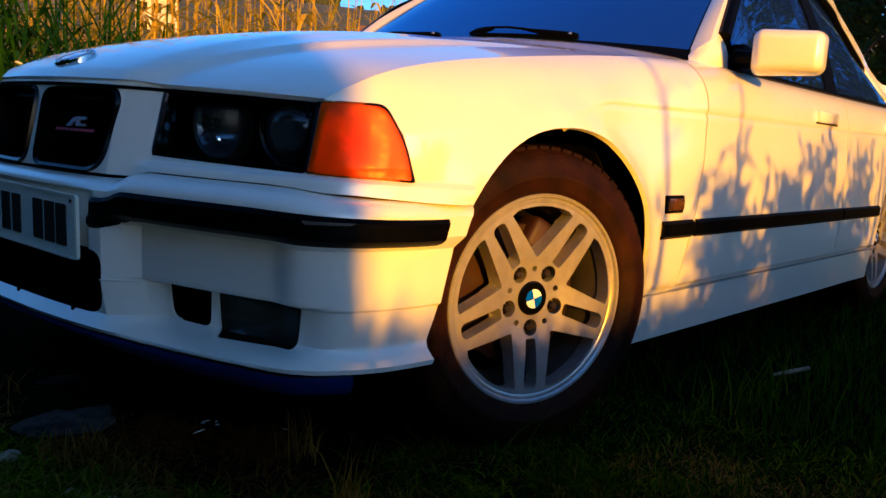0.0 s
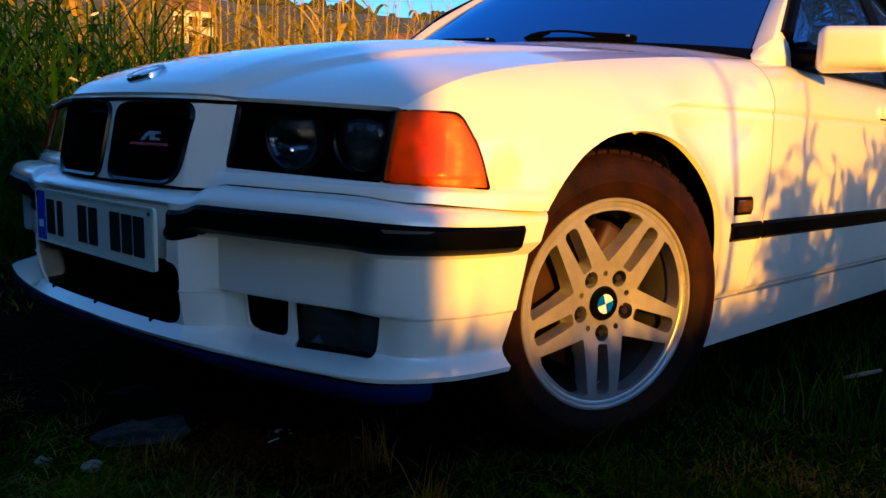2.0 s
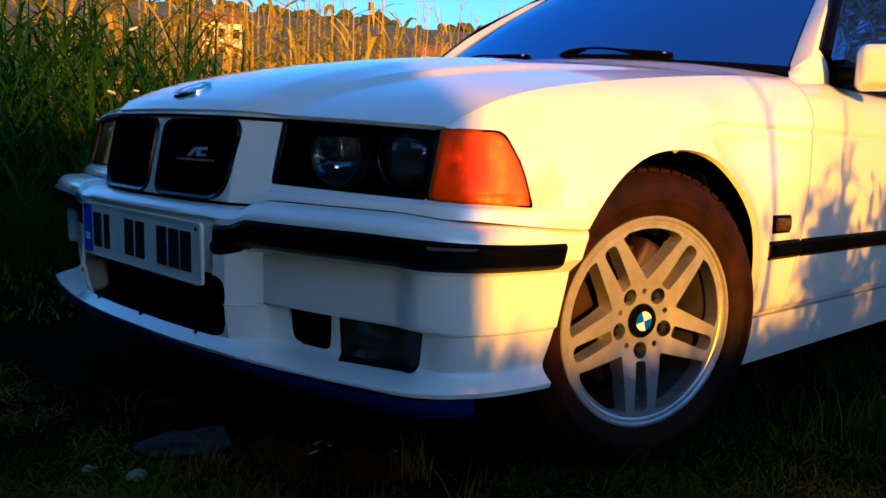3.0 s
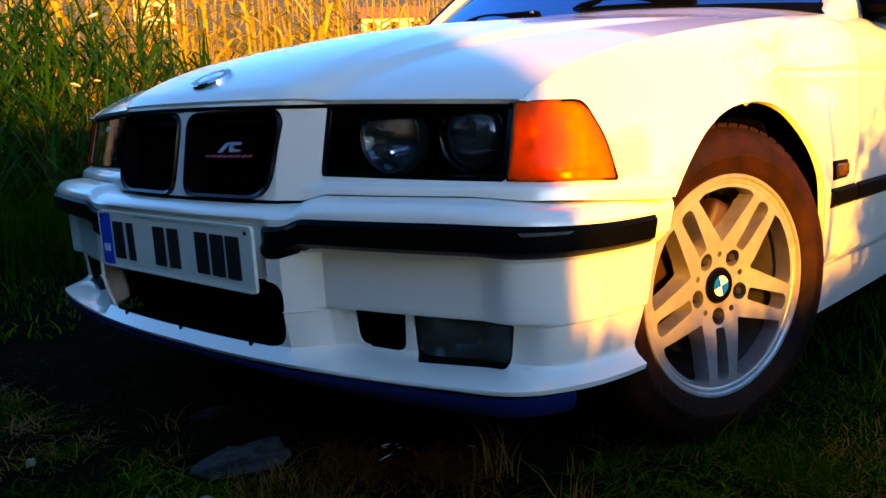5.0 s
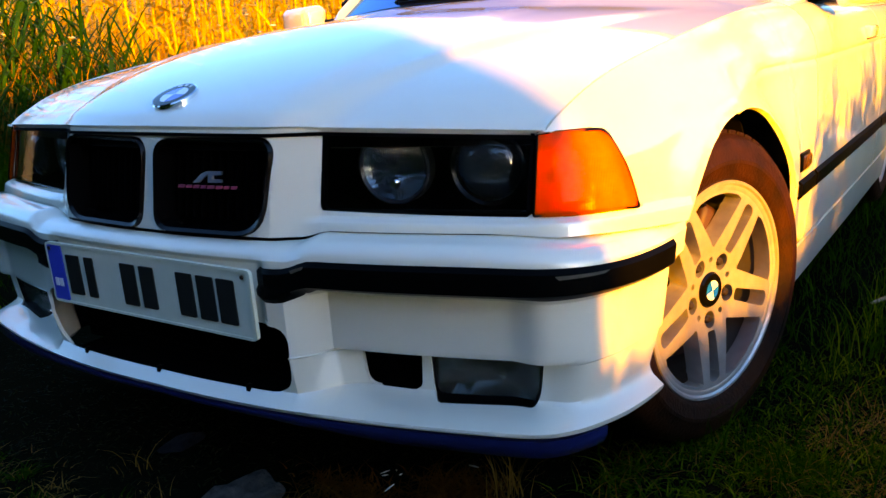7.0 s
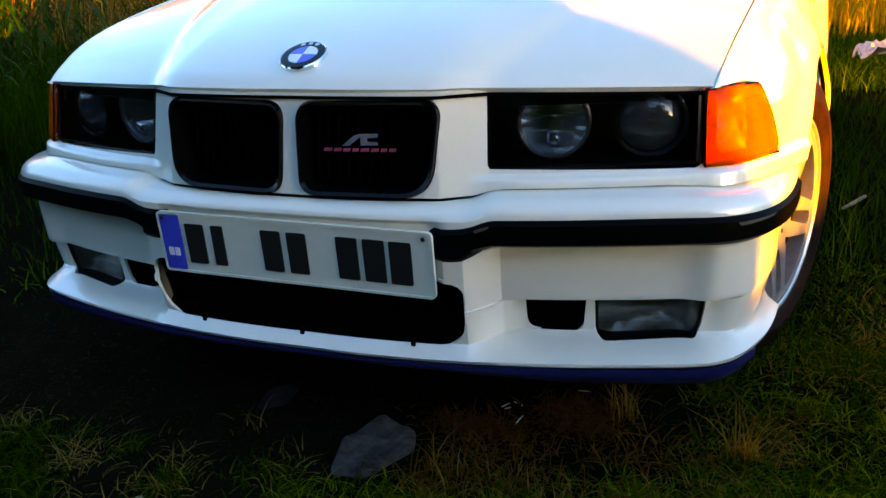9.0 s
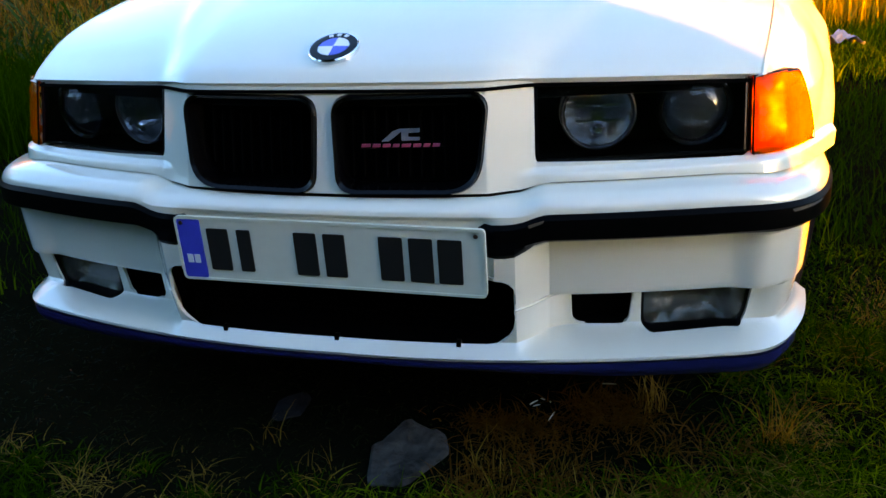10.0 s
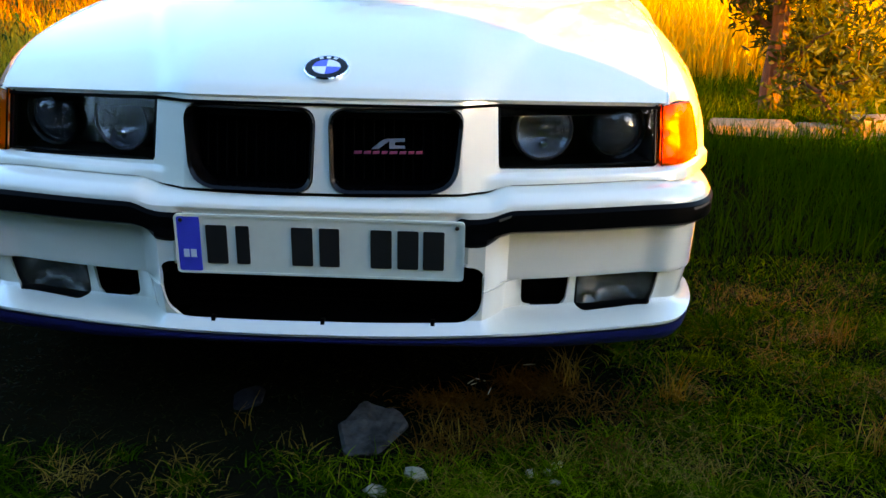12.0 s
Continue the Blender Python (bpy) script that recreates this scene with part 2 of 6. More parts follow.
def bend(bm, fn, flip=False):
    for v in bm.verts:
        v.co = Vector(fn(v.co.x, v.co.y))
    if flip:
        bmesh.ops.reverse_faces(bm, faces=bm.faces[:])
    return bm


def patch(outline, fn, step=0.012, flip=False):
    """A filled convex outline, cut out of a grid and bent into shape."""
    us, vs = [p[0] for p in outline], [p[1] for p in outline]
    nu, nv = max(2, int((max(us) - min(us)) / step)), max(2, int((max(vs) - min(vs)) / step))
    bm = flat_sheet(spread(min(us), max(us), nu), spread(min(vs), max(vs), nv))
    pts = [Vector((*p[:2], 0)) for p in outline]
    if sum(a.x * b.y - b.x * a.y for a, b in zip(pts, pts[1:] + pts[:1])) < 0:
        pts.reverse()
    for a, b in zip(pts, pts[1:] + pts[:1]):
        d = b - a
        if d.length > 1e-6:
            bmesh.ops.bisect_plane(bm, geom=bm.verts[:] + bm.edges[:] + bm.faces[:], dist=1e-6, plane_co=a, plane_no=Vector((d.y, -d.x, 0)).normalized(), clear_outer=True)
    return bend(bm, fn, flip)


def lathe(profile, n=48, axis="x", at=(0, 0, 0)):
    """Turns (radius, height) pairs round an axis."""
    bm = bmesh.new()
    rings = []
    for i in range(n):
        a = 2 * math.pi * i / n
        c, s = math.cos(a), math.sin(a)
        rings.append([bm.verts.new((h, r * c, r * s) if axis == "x" else (r * c, r * s, h) if axis == "z" else (r * c, h, r * s)) for r, h in profile])
    for i in range(n):
        p, q = rings[i], rings[(i + 1) % n]
        for j in range(len(profile) - 1):
            bm.faces.new((p[j], q[j], q[j + 1], p[j + 1]))
    bmesh.ops.translate(bm, verts=bm.verts[:], vec=at)
    bmesh.ops.remove_doubles(bm, verts=bm.verts[:], dist=1e-6)
    bmesh.ops.recalc_face_normals(bm, faces=bm.faces[:])
    return bm


def box(x0, x1, y0, y1, z0, z1, bevel=0.0, seg=2, bm=None):
    own = bmesh.new()
    bmesh.ops.create_cube(own, size=1, matrix=Matrix.LocRotScale(((x0 + x1) / 2, (y0 + y1) / 2, (z0 + z1) / 2), None, (x1 - x0, y1 - y0, z1 - z0)))
    if bevel:
        bmesh.ops.bevel(own, geom=own.edges[:], offset=bevel, segments=seg, affect="EDGES", profile=0.5)
    return own


def tube(points, radii, n=8, cap=True):
    """A tapered tube along points."""
    bm = bmesh.new()
    rings = []
    pts = [Vector(p) for p in points]
    for i, p in enumerate(pts):
        d = (pts[min(i + 1, len(pts) - 1)] - pts[max(i - 1, 0)]).normalized()
        s = d.cross(Vector((0.31, 0.2, 0.93)) if abs(d.z) < 0.9 else Vector((1, 0, 0))).normalized()
        u = s.cross(d)
        r = radii[i] if isinstance(radii, (list, tuple)) else radii
        rings.append([bm.verts.new(p + (s * math.cos(2 * math.pi * k / n) + u * math.sin(2 * math.pi * k / n)) * r) for k in range(n)])
    for a, b in zip(rings, rings[1:]):
        for k in range(n):
            bm.faces.new((a[k], a[(k + 1) % n], b[(k + 1) % n], b[k]))
    if cap:
        bm.faces.new(rings[0])
        bm.faces.new(rings[-1])
    bmesh.ops.recalc_face_normals(bm, faces=bm.faces[:])
    return bm


def prism(outline, depth, fn):
    """A flat outline given thickness: fn(u, v, d) places a point at depth d."""
    bm = bmesh.new()
    a, b = [bm.verts.new(fn(u, v, 0)) for u, v in outline], [bm.verts.new(fn(u, v, depth)) for u, v in outline]
    bm.faces.new(a)
    bm.faces.new(b[::-1])
    for i in range(len(a)):
        j = (i + 1) % len(a)
        bm.faces.new((a[j], a[i], b[i], b[j]))
    bmesh.ops.recalc_face_normals(bm, faces=bm.faces[:])
    return bm


def merged(*bms):
    out = bmesh.new()
    for b in bms:
        me = bpy.data.meshes.new("tmp")
        b.to_mesh(me)
        out.from_mesh(me)
        bpy.data.meshes.remove(me)
        b.free()
    return out


# ---- the car: x to its left, y towards its rear, z up; the number plate stands at y = 0 ----
car = tagged(new("car"), "white four-door saloon with black trim parked on grass", "car")


def bumper_plan(a):
    """The bumper's line from above; a runs from the middle, and round the corner to the wheel arch."""
    s, a = (-1 if a < 0 else 1), abs(a)
    if a <= 0.62:
        return s * a, 0.1 * (a / 0.61) ** 2, s * 0.537 * a, -1.0
    t = (a - 0.62) / 0.38
    p = ((0.62, 0.1033), (0.712, 0.132), (0.776, 0.195), (0.773, 0.446))
    x, y = bez(*p, t)
    x2, y2 = bez(*p, min(1.0, t + 0.01))
    x1, y1 = bez(*p, max(0.0, t - 0.01))
    return s * x, y, s * (y2 - y1), -(x2 - x1)


def bumper_at(a, z, out=0.0):
    """A point of the bumper's skin: the outer step, the raised middle, the sunken lamp bays and the flared lip."""
    m = abs(a)
    if m > 0.62:
        m2 = 0.62 + (m - 0.62) * lerp(z, (0.21, 0.882), (0.42, 0.950), (0.472, 0.978), (0.490, 1.0))
        a = math.copysign(m2, a)
    x, y, nx, ny = bumper_plan(a)
    k = math.hypot(nx, ny)
    o = -0.012 * smooth(0.262, 0.250, m) * smooth(0.33, 0.37, z) * smooth(0.48, 0.465, z) + lerp(z, (0.226, -0.030), (0.233, 0.004), (0.240, 0.008), (0.257, -0.010), (0.262, -0.014), (0.322, -0.008), (0.326, -0.003), (0.41, 0.0), (0.476, 0.0), (0.485, -0.006), (0.491, -0.014), (0.495, -0.024), (0.500, -0.095))
    sunk = min(1.0, max(0.0, (m - 0.298) / 0.052))
    o -= 0.038 * sunk * smooth(0.435, 0.425, z) * (1 - 0.5 * smooth(0.62, 0.72, m)) * smooth(0.236, 0.26, z)
    bay = smooth(0.320, 0.385, m) * smooth(0.815, 0.715, m)
    if z < 0.326:
        o += 0.0055 * smooth(0.40, 0.34, m) * max(0.0, min(1.0, (z - 0.262) / 0.06))
    o -= 0.022 * bay * smooth(0.331, 0.326, z) * smooth(0.246, 0.256, z)
    zz = z + 0.014 * max(0.0, min(1.0, (z - 0.41) / 0.09)) * smooth(0.30, 0.35, m) - 0.012 * smooth(0.55, 0.95, m) * smooth(0.4, 0.5, z) - 0.008 * smooth(0.6, 0.95, m) * smooth(0.26, 0.23, z)
    o -= 0.005 * smooth(0.62, 0.86, m) * smooth(0.32, 0.24, z) + 0.013 * smooth(0.68, 0.88, m) * smooth(0.262, 0.246, z)
    o += 0.005 * smooth(0.345, 0.300, m) * smooth(0.435, 0.425, z) * smooth(0.236, 0.26, z)
    o += out
    return x + o * nx / k, y + o * ny / k + min(0.0, 0.052 * x), zz


def mirrored(pts):
    return [(-u, v) for u, v in reversed(pts)]


MOUTH = rpoly([(-0.301, 0.374), (0.301, 0.374), (0.292, 0.260), (-0.292, 0.260)], [0.035, 0.035, 0.04, 0.04])
VENT = rpoly([(0.386, 0.3255), (0.486, 0.3255), (0.481, 0.2605), (0.389, 0.2625)], [0.004, 0.004, 0.016, 0.02])
FOG = rpoly([(0.499, 0.3255), (0.718, 0.3235), (0.708, 0.2545), (0.501, 0.2525)], [0.006, 0.006, 0.03, 0.016])


def build_bumper():
    zs = sorted(set([0.226, 0.230, 0.233, 0.236, 0.240, 0.245, 0.25, 0.256, 0.262, 0.268] + spread(0.27, 0.322, 8) + [0.3255, 0.3262, 0.330, 0.334] + spread(0.34, 0.41, 7) + [0.42, 0.43, 0.442, 0.455, 0.468, 0.476, 0.481, 0.485, 0.488, 0.491, 0.495, 0.500]))
    us = sorted(set(spread(-1, 1, 150) + [s * (0.298 + 0.052 * i / 8) for i in range(9) for s in (-1, 1)] + [-0.3525, 0.3525]))
    skin = bend(flat_sheet(us, zs, (MOUTH, VENT, mirrored(VENT), FOG, mirrored(FOG))), bumper_at)
    b = part("bumper", skin, M["paint"], car, "white front bumper with two lamp bays", solid=0.006)
    # the rubbing strip
    st = flat_sheet(spread(-1, 1, 130), spread(0, 1, 7))

    def strip_at(u, v):
        m = abs(u)
        lo, hi = lerp(m, (0.30, 0.412), (0.345, 0.424), (0.8, 0.424)), lerp(m, (0.30, 0.4645), (0.345, 0.4705), (0.8, 0.472))
        return bumper_at(u * 0.968, lo + (hi - lo) * v, 0.009 * min(1, math.sin(math.pi * min(0.96, max(0.04, v))) * 2.2) - 0.002 - 0.010 * smooth(0.262, 0.250, m))

    part("rubbing_strip", bend(st, strip_at), M["rubber"], b, "black rubber bumper strip", solid=0.006)
    # rubber worn pale, and a small glint at the strip's step laid on as a patch
    for c, w in ((0.775, 0.050), (0.330, 0.012)):
        part("scuff", patch(rpoly([(c - w, 0.4640), (c + w, 0.4660), (c + w * 0.8, 0.4620), (c - w * 0.85, 0.4590)], 0.0015), lambda u, v: bumper_at(u, v, 0.0095)), M["scuff"], b, "pale worn scuffing with a painted glint")
    # the dark lip under the bumper
    lip = flat_sheet(spread(-0.86, 0.86, 100), spread(0, 1, 5))
    part("splitter", bend(lip, lambda u, v: (lambda p: (p[0], p[1], lerp(abs(u), (0, 0.229), (0.5, 0.229), (0.86, 0.224)) - lerp(abs(u), (0, 0.012), (0.25, 0.016), (0.45, 0.028), (0.8, 0.031)) * (1 - v)))(bumper_at(u, 0.240, -0.002 - 0.010 * (1 - v) + 0.004 * math.sin(math.pi * v)))), M["lip"], b, "dark blue lip", solid=0.01)
    # the mouth behind
    back = merged(box(-0.31, 0.31, 0.085, 0.10, 0.25, 0.40), box(-0.27, 0.27, 0.03, 0.10, 0.240, 0.250))
    part("mouth_backing", back, M["dark"], b, "dark air intake")
    for i in range(5):
        z = 0.275 + i * 0.02
        part("intake_slat", box(-0.29, 0.29, 0.072, 0.08, z, z + 0.004), M["dark"], b)
    for x in (-0.205, 0.0, 0.205):
        part("clip", box(x - 0.004, x + 0.004, *(lambda y: (y - 0.006, y + 0.004))(bumper_at(x, 0.262)[1]), 0.255, 0.266, 0.001), M["rubber"], b, "small black clip")
    for s in (1, -1):
        part("vent_backing", patch([(s * (0.437 + (u - 0.437) * 1.5), 0.292 + (v - 0.292) * 1.35) for u, v in VENT], lambda u, v: bumper_at(u, v, -0.03), flip=s > 0), M["dark"], b, "dark brake duct", solid=0.004)
        # fog lamp: housing, glass, bulb cover
        src = FOG if s > 0 else mirrored(FOG)
        cu, cv = sum(p[0] for p in src) / len(src), sum(p[1] for p in src) / len(src)
        small = [(cu + (u - cu) * 0.955, cv + (v - cv) * 0.90) for u, v in src]
        house = part("fog_lamp", patch(src, lambda u, v: bumper_at(u, v, -0.036)), M["rubber"], b, "rectangular fog lamp with ribbed glass", solid=0.004)
        rim = bmesh.new()
        outer, inner = [rim.verts.new(bumper_at(u, v, -0.004)) for u, v in src], [rim.verts.new(bumper_at(u, v, -0.002)) for u, v in small]
        deep = [rim.verts.new(bumper_at(u, v, -0.02)) for u, v in small]
        for i in range(len(src)):
            j = (i + 1) % len(src)
            rim.faces.new((outer[i], outer[j], inner[j], inner[i]))
            rim.faces.new((inner[i], inner[j], deep[j], deep[i]))
        part("fog_frame", rim, M["rubber"], house, "black frame")
        part("fog_glass", patch(small, lambda u, v: bumper_at(u, v, -0.006)), M["fog_glass"], house, "ribbed glass", solid=0.003)
        bowl = patch(small, lambda u, v: bumper_at(u, v, -0.012 - 0.02 * max(0, 1 - ((u - cu) / 0.085) ** 2) * max(0, 1 - ((v - cv) / 0.035) ** 2)))
        part("fog_reflector", bowl, M["fog_mirror"], house, "silver reflector", solid=0.002)
        p = bumper_at(cu, cv, -0.02)
        part("fog_bulb", lathe([(0.0, -0.012), (0.010, -0.010), (0.012, 0.0), (0.010, 0.01)], 16, "y"), M["chrome"], house, m=pose(*p))
    return b


def build_plate(parent):
    z0, z1 = 0.354, 0.466
    base = prism(rpoly([(-0.26, z0), (0.26, z0), (0.26, z1), (-0.26, z1)], 0.009), 0.006, lambda u, v, d: (u, -0.004 + d - 0.03 * (v - 0.41), v))
    plate = part("number_plate", base, M["plate"], parent, "pale number plate with dark bars and a blue end")
    rim_o = rpoly([(-0.26, z0), (0.26, z0), (0.26, z1), (-0.26, z1)], 0.009)
    rim_i = rpoly([(-0.256, z0 + 0.004), (0.256, z0 + 0.004), (0.256, z1 - 0.004), (-0.256, z1 - 0.004)], 0.007)
    rim = bmesh.new()
    at = lambda p, d: (p[0], -0.004 + d - 0.03 * (p[1] - 0.41), p[1])
    o, i2, i3 = [rim.verts.new(at(p, -0.0025)) for p in rim_o], [rim.verts.new(at(p, -0.0025)) for p in rim_i], [rim.verts.new(at(p, 0.001)) for p in rim_i]
    for k in range(len(o)):
        j = (k + 1) % len(o)
        rim.faces.new((o[k], o[j], i2[j], i2[k]))
        rim.faces.new((i2[k], i2[j], i3[j], i3[k]))
    part("plate_rim", rim, M["plate"], plate, "raised edge")

    def bar(name, x0, x1, za, zb, mat, label=""):
        bm = prism(rpoly([(x0, za), (x1, za), (x1, zb), (x0, zb)], 0.003, 3), 0.0022, lambda u, v, d: (u, -0.0062 + d - 0.03 * (v - 0.41), v))
        part(name, bm, mat, plate, label)

    bar("blue_end", -0.2555, -0.2145, z0 + 0.0045, z1 - 0.0045, M["plate_blue"], "blue end strip")
    for x0, x1 in ((-0.204, -0.166), (-0.150, -0.126), (-0.050, -0.012), (0.000, 0.036), (0.092, 0.130), (0.140, 0.178), (0.186, 0.224)):
        bar("plate_bar", x0, x1, 0.374, 0.447, M["plate_ink"])
    for x0, x1 in ((-0.246, -0.236), (-0.233, -0.223)):
        bm = prism([(x0, 0.385), (x1, 0.385), (x1, 0.400), (x0, 0.400)], 0.0015, lambda u, v, d: (u, -0.0072 + d - 0.03 * (v - 0.41), v))
        part("small_bar", bm, M["white_ink"], plate)
    for x in (-0.248, 0.246):
        part("plate_screw", lathe([(0.0, -0.002), (0.003, -0.0018), (0.004, 0.0)], 12, "y"), M["steel"], plate, m=pose(x, -0.0075, 0.455))


def nose_plan(a):
    """The line of the panel with the grille openings, and of the lamps beside it."""
    s, a = (-1 if a < 0 else 1), abs(a)
    if a <= 0.63:
        mid, side = 0.042 + 0.026 * (a / 0.25) ** 2, 0.078 + 0.115 * (a / 0.61) ** 2
        t = min(1.0, max(0.0, (a - 0.250) / 0.068))
        return s * a, mid * (1 - t) + side * t, s * 0.62 * a, -1.0
    t = (a - 0.63) / 0.34
    p = ((0.63, 0.2007), (0.690, 0.222), (0.716, 0.30), (0.778, 0.445))
    x, y = bez(*p, min(t, 1.0))
    x2, y2 = bez(*p, min(1.0, t + 0.01))
    x1, y1 = bez(*p, max(0.0, min(t, 1.0) - 0.01))
    return s * x, y, s * (y2 - y1), -(x2 - x1)


def nose_at(a, z, out=0.0):
    if abs(a) > 0.7:
        a = math.copysign(0.7 + (abs(a) - 0.7) * lerp(z, (0.495, 0.92), (0.533, 1.0)), a)
    x, y, nx, ny = nose_plan(a)
    k = math.hypot(nx, ny)
    o = -0.245 * (z - 0.585) * lerp(abs(a), (0.22, 0.75), (0.32, 1.0), (0.64, 1.0), (0.84, 0.60)) + out
    o += 0.010 * smooth(0.533, 0.520, z) * smooth(0.28, 0.34, abs(a))
    zz = z + 0.011 * smooth(0.29, 0.34, abs(a)) * smooth(0.535, 0.505, z) - 0.012 * smooth(0.70, 0.97, abs(a)) * smooth(0.55, 0.50, z) - 0.007 * smooth(0.56, 0.70, abs(a)) * smooth(0.525, 0.505, z)
    return x + o * nx / k, y + o * ny / k + min(0.0, 0.045 * x), zz


KIDNEY = rpoly([(0.010, 0.652), (0.257, 0.653), (0.239, 0.502), (0.016, 0.502)], [0.034, 0.034, 0.05, 0.03], 7)
LAMP = rpoly([(0.316, 0.652), (0.631, 0.6515), (0.625, 0.5375), (0.316, 0.5375)], [0.002, 0.002, 0.002, 0.014], 4)
TURN = rpoly([(0.638, 0.6495), (0.808, 0.6490), (0.845, 0.594), (0.862, 0.530), (0.628, 0.5345)], [0.003, 0.018, 0.025, 0.006, 0.004], 4)


def build_nose():
    whole = [(0.316, 0.69), (0.79, 0.69), (0.862, 0.5275), (0.63, 0.533), (0.316, 0.5365)]
    hole = rpoly(whole, [0.001, 0.001, 0.003, 0.001, 0.014], 4)
    zs = sorted(set(spread(0.5025, 0.664, 26) + [0.533, 0.526, 0.520, 0.514]))
    us = sorted(set(spread(-0.960, 0.960, 130) + [s * (0.247 + 0.074 * i / 10) for i in range(11) for s in (-1, 1)]))
    bm = flat_sheet(us, zs, (KIDNEY, mirrored(KIDNEY), hole, mirrored(hole)))
    bmesh.ops.delete(bm, geom=[f for f in bm.faces if abs(f.calc_center_median().x) > 0.69 and f.calc_center_median().y > 0.531], context="FACES")
    nose = part("nose_panel", bend(bm, nose_at), M["paint"], car, "white panel round the grilles and lamps", solid=0.008)
    seal = flat_sheet(spread(-0.88, 0.88, 90), [0.492, 0.498, 0.5035])
    part("bumper_seal", bend(seal, lambda u, v: nose_at(u, v, -0.006 - 0.012 * smooth(0.56, 0.66, abs(u)))), M["rubber"], nose, "black gap seal over the bumper", solid=0.008)
    seal = flat_sheet(spread(-0.635, 0.635, 80), [0.630, 0.638, 0.646])
    part("bonnet_seal", bend(seal, lambda u, v: nose_at(u, v, -0.020)), M["rubber"], nose, "black seal under the bonnet", solid=0.008)
    lip = flat_sheet(spread(-0.636, 0.636, 90), [0.0, 0.5, 1.0])
    part("bonnet_gap", bend(lip, lambda u, v: nose_at(u, 0.6545 - 0.015 * (u / 0.638) ** 2 + 0.0055 * v, 0.0035)), M["dark"], nose, "dark gap line under the bonnet lip", solid=0.003)
    for s in (1, -1):
        src = KIDNEY if s > 0 else mirrored(KIDNEY)
        cu, cv = sum(p[0] for p in src) / len(src), sum(p[1] for p in src) / len(src)
        inner = [(cu + (u - cu) * 0.93, cv + (v - cv) * 0.90) for u, v in src]
        fr = bmesh.new()
        rings = [[fr.verts.new(nose_at(u, v, d)) for u, v in ring] for ring, d in ((src, -0.003), ([(cu + (u - cu) * 0.975, cv + (v - cv) * 0.965) for u, v in src], 0.007), (inner, 0.003), (inner, -0.04))]
        for p, q in zip(rings, rings[1:]):
            for i in range(len(p)):
                j = (i + 1) % len(p)
                fr.faces.new((p[i], p[j], q[j], q[i]))
        bmesh.ops.recalc_face_normals(fr, faces=fr.faces[:])
        grille = part("kidney_grille", fr, M["gloss_black"], car, "black rounded grille with upright bars")
        part("grille_backing", patch(inner, lambda u, v: nose_at(u, v, -0.045)), M["dark"], grille, "dark backing", solid=0.004)
        for i in range(11):
            u = s * (0.035 + i * 0.0185)
            top, low = 0.636, lerp(abs(u), (0.03, 0.520), (0.2, 0.520), (0.24, 0.55))
            sl = bmesh.new()
            vs = [sl.verts.new(nose_at(u + du, z, d)) for z in (low, top) for du, d in ((-0.0012, -0.03), (0.0012, -0.03), (0.0015, -0.044), (-0.0015, -0.044))]
            for q in ((0, 1, 5, 4), (1, 2, 6, 5), (3, 0, 4, 7), (4, 5, 6, 7), (3, 2, 1, 0)):
                sl.faces.new([vs[k] for k in q])
            bmesh.ops.recalc_face_normals(sl, faces=sl.faces[:])
            part("grille_bar", sl, M["dark"], grille)
        # headlamp
        lamp = LAMP if s > 0 else mirrored(LAMP)
        turn = TURN if s > 0 else mirrored(TURN)
        house = part("headlamp", patch(lamp, lambda u, v: nose_at(u, v, -0.098), 0.03), M["dark"], car, "black-backed headlamp with two round lenses behind clear glass", solid=0.004)
        wall = bmesh.new()
        a, b = [wall.verts.new(nose_at(u, v, -0.002)) for u, v in lamp], [wall.verts.new(nose_at(u, v, -0.098)) for u, v in lamp]
        for i in range(len(a)):
            j = (i + 1) % len(a)
            wall.faces.new((a[i], a[j], b[j], b[i]))
        part("lamp_housing", wall, M["dark"], house, solid=0.003)
        c0, c1 = ((s * 0.475, 0.60), 0.0)
        small = [(c0[0] + (u - c0[0]) * 0.965, c0[1] + (v - c0[1]) * 0.93) for u, v in lamp]
        gk = bmesh.new()
        a, b, c = [gk.verts.new(nose_at(u, v, -0.001)) for u, v in lamp], [gk.verts.new(nose_at(u, v, 0.0)) for u, v in small], [gk.verts.new(nose_at(u, v, -0.01)) for u, v in small]
        for i in range(len(a)):
            j = (i + 1) % len(a)
            gk.faces.new((a[i], a[j], b[j], b[i]))
            gk.faces.new((b[i], b[j], c[j], c[i]))
        part("lamp_frame", gk, M["gloss_black"], house, "black frame")
        part("lamp_glass", patch(small, lambda u, v: nose_at(u, v, -0.002), 0.02), M["clear"], house, "clear cover glass", solid=0.003).visible_shadow = False
        for (u, r, kind) in ((0.416, 0.056, "reflector"), (0.562, 0.055, "projector")):
            p = nose_at(s * u, 0.598, -0.047 if kind == "reflector" else -0.036)
            way = Vector((0, -1, 0)).rotation_difference(Vector((s * 0.22, -1, -0.02)).normalized()).to_matrix().to_4x4()
            at = Matrix.Translation(p) @ way
            part("lens_ring", lathe([(r + 0.003, 0.02), (r + 0.003, -0.004), (r, -0.006), (r - 0.003, -0.003), (r - 0.004, 0.02)], 40, "y"), M["gloss_black"] if kind == "projector" else M["bezel"], house, "ring round the lens", m=at)
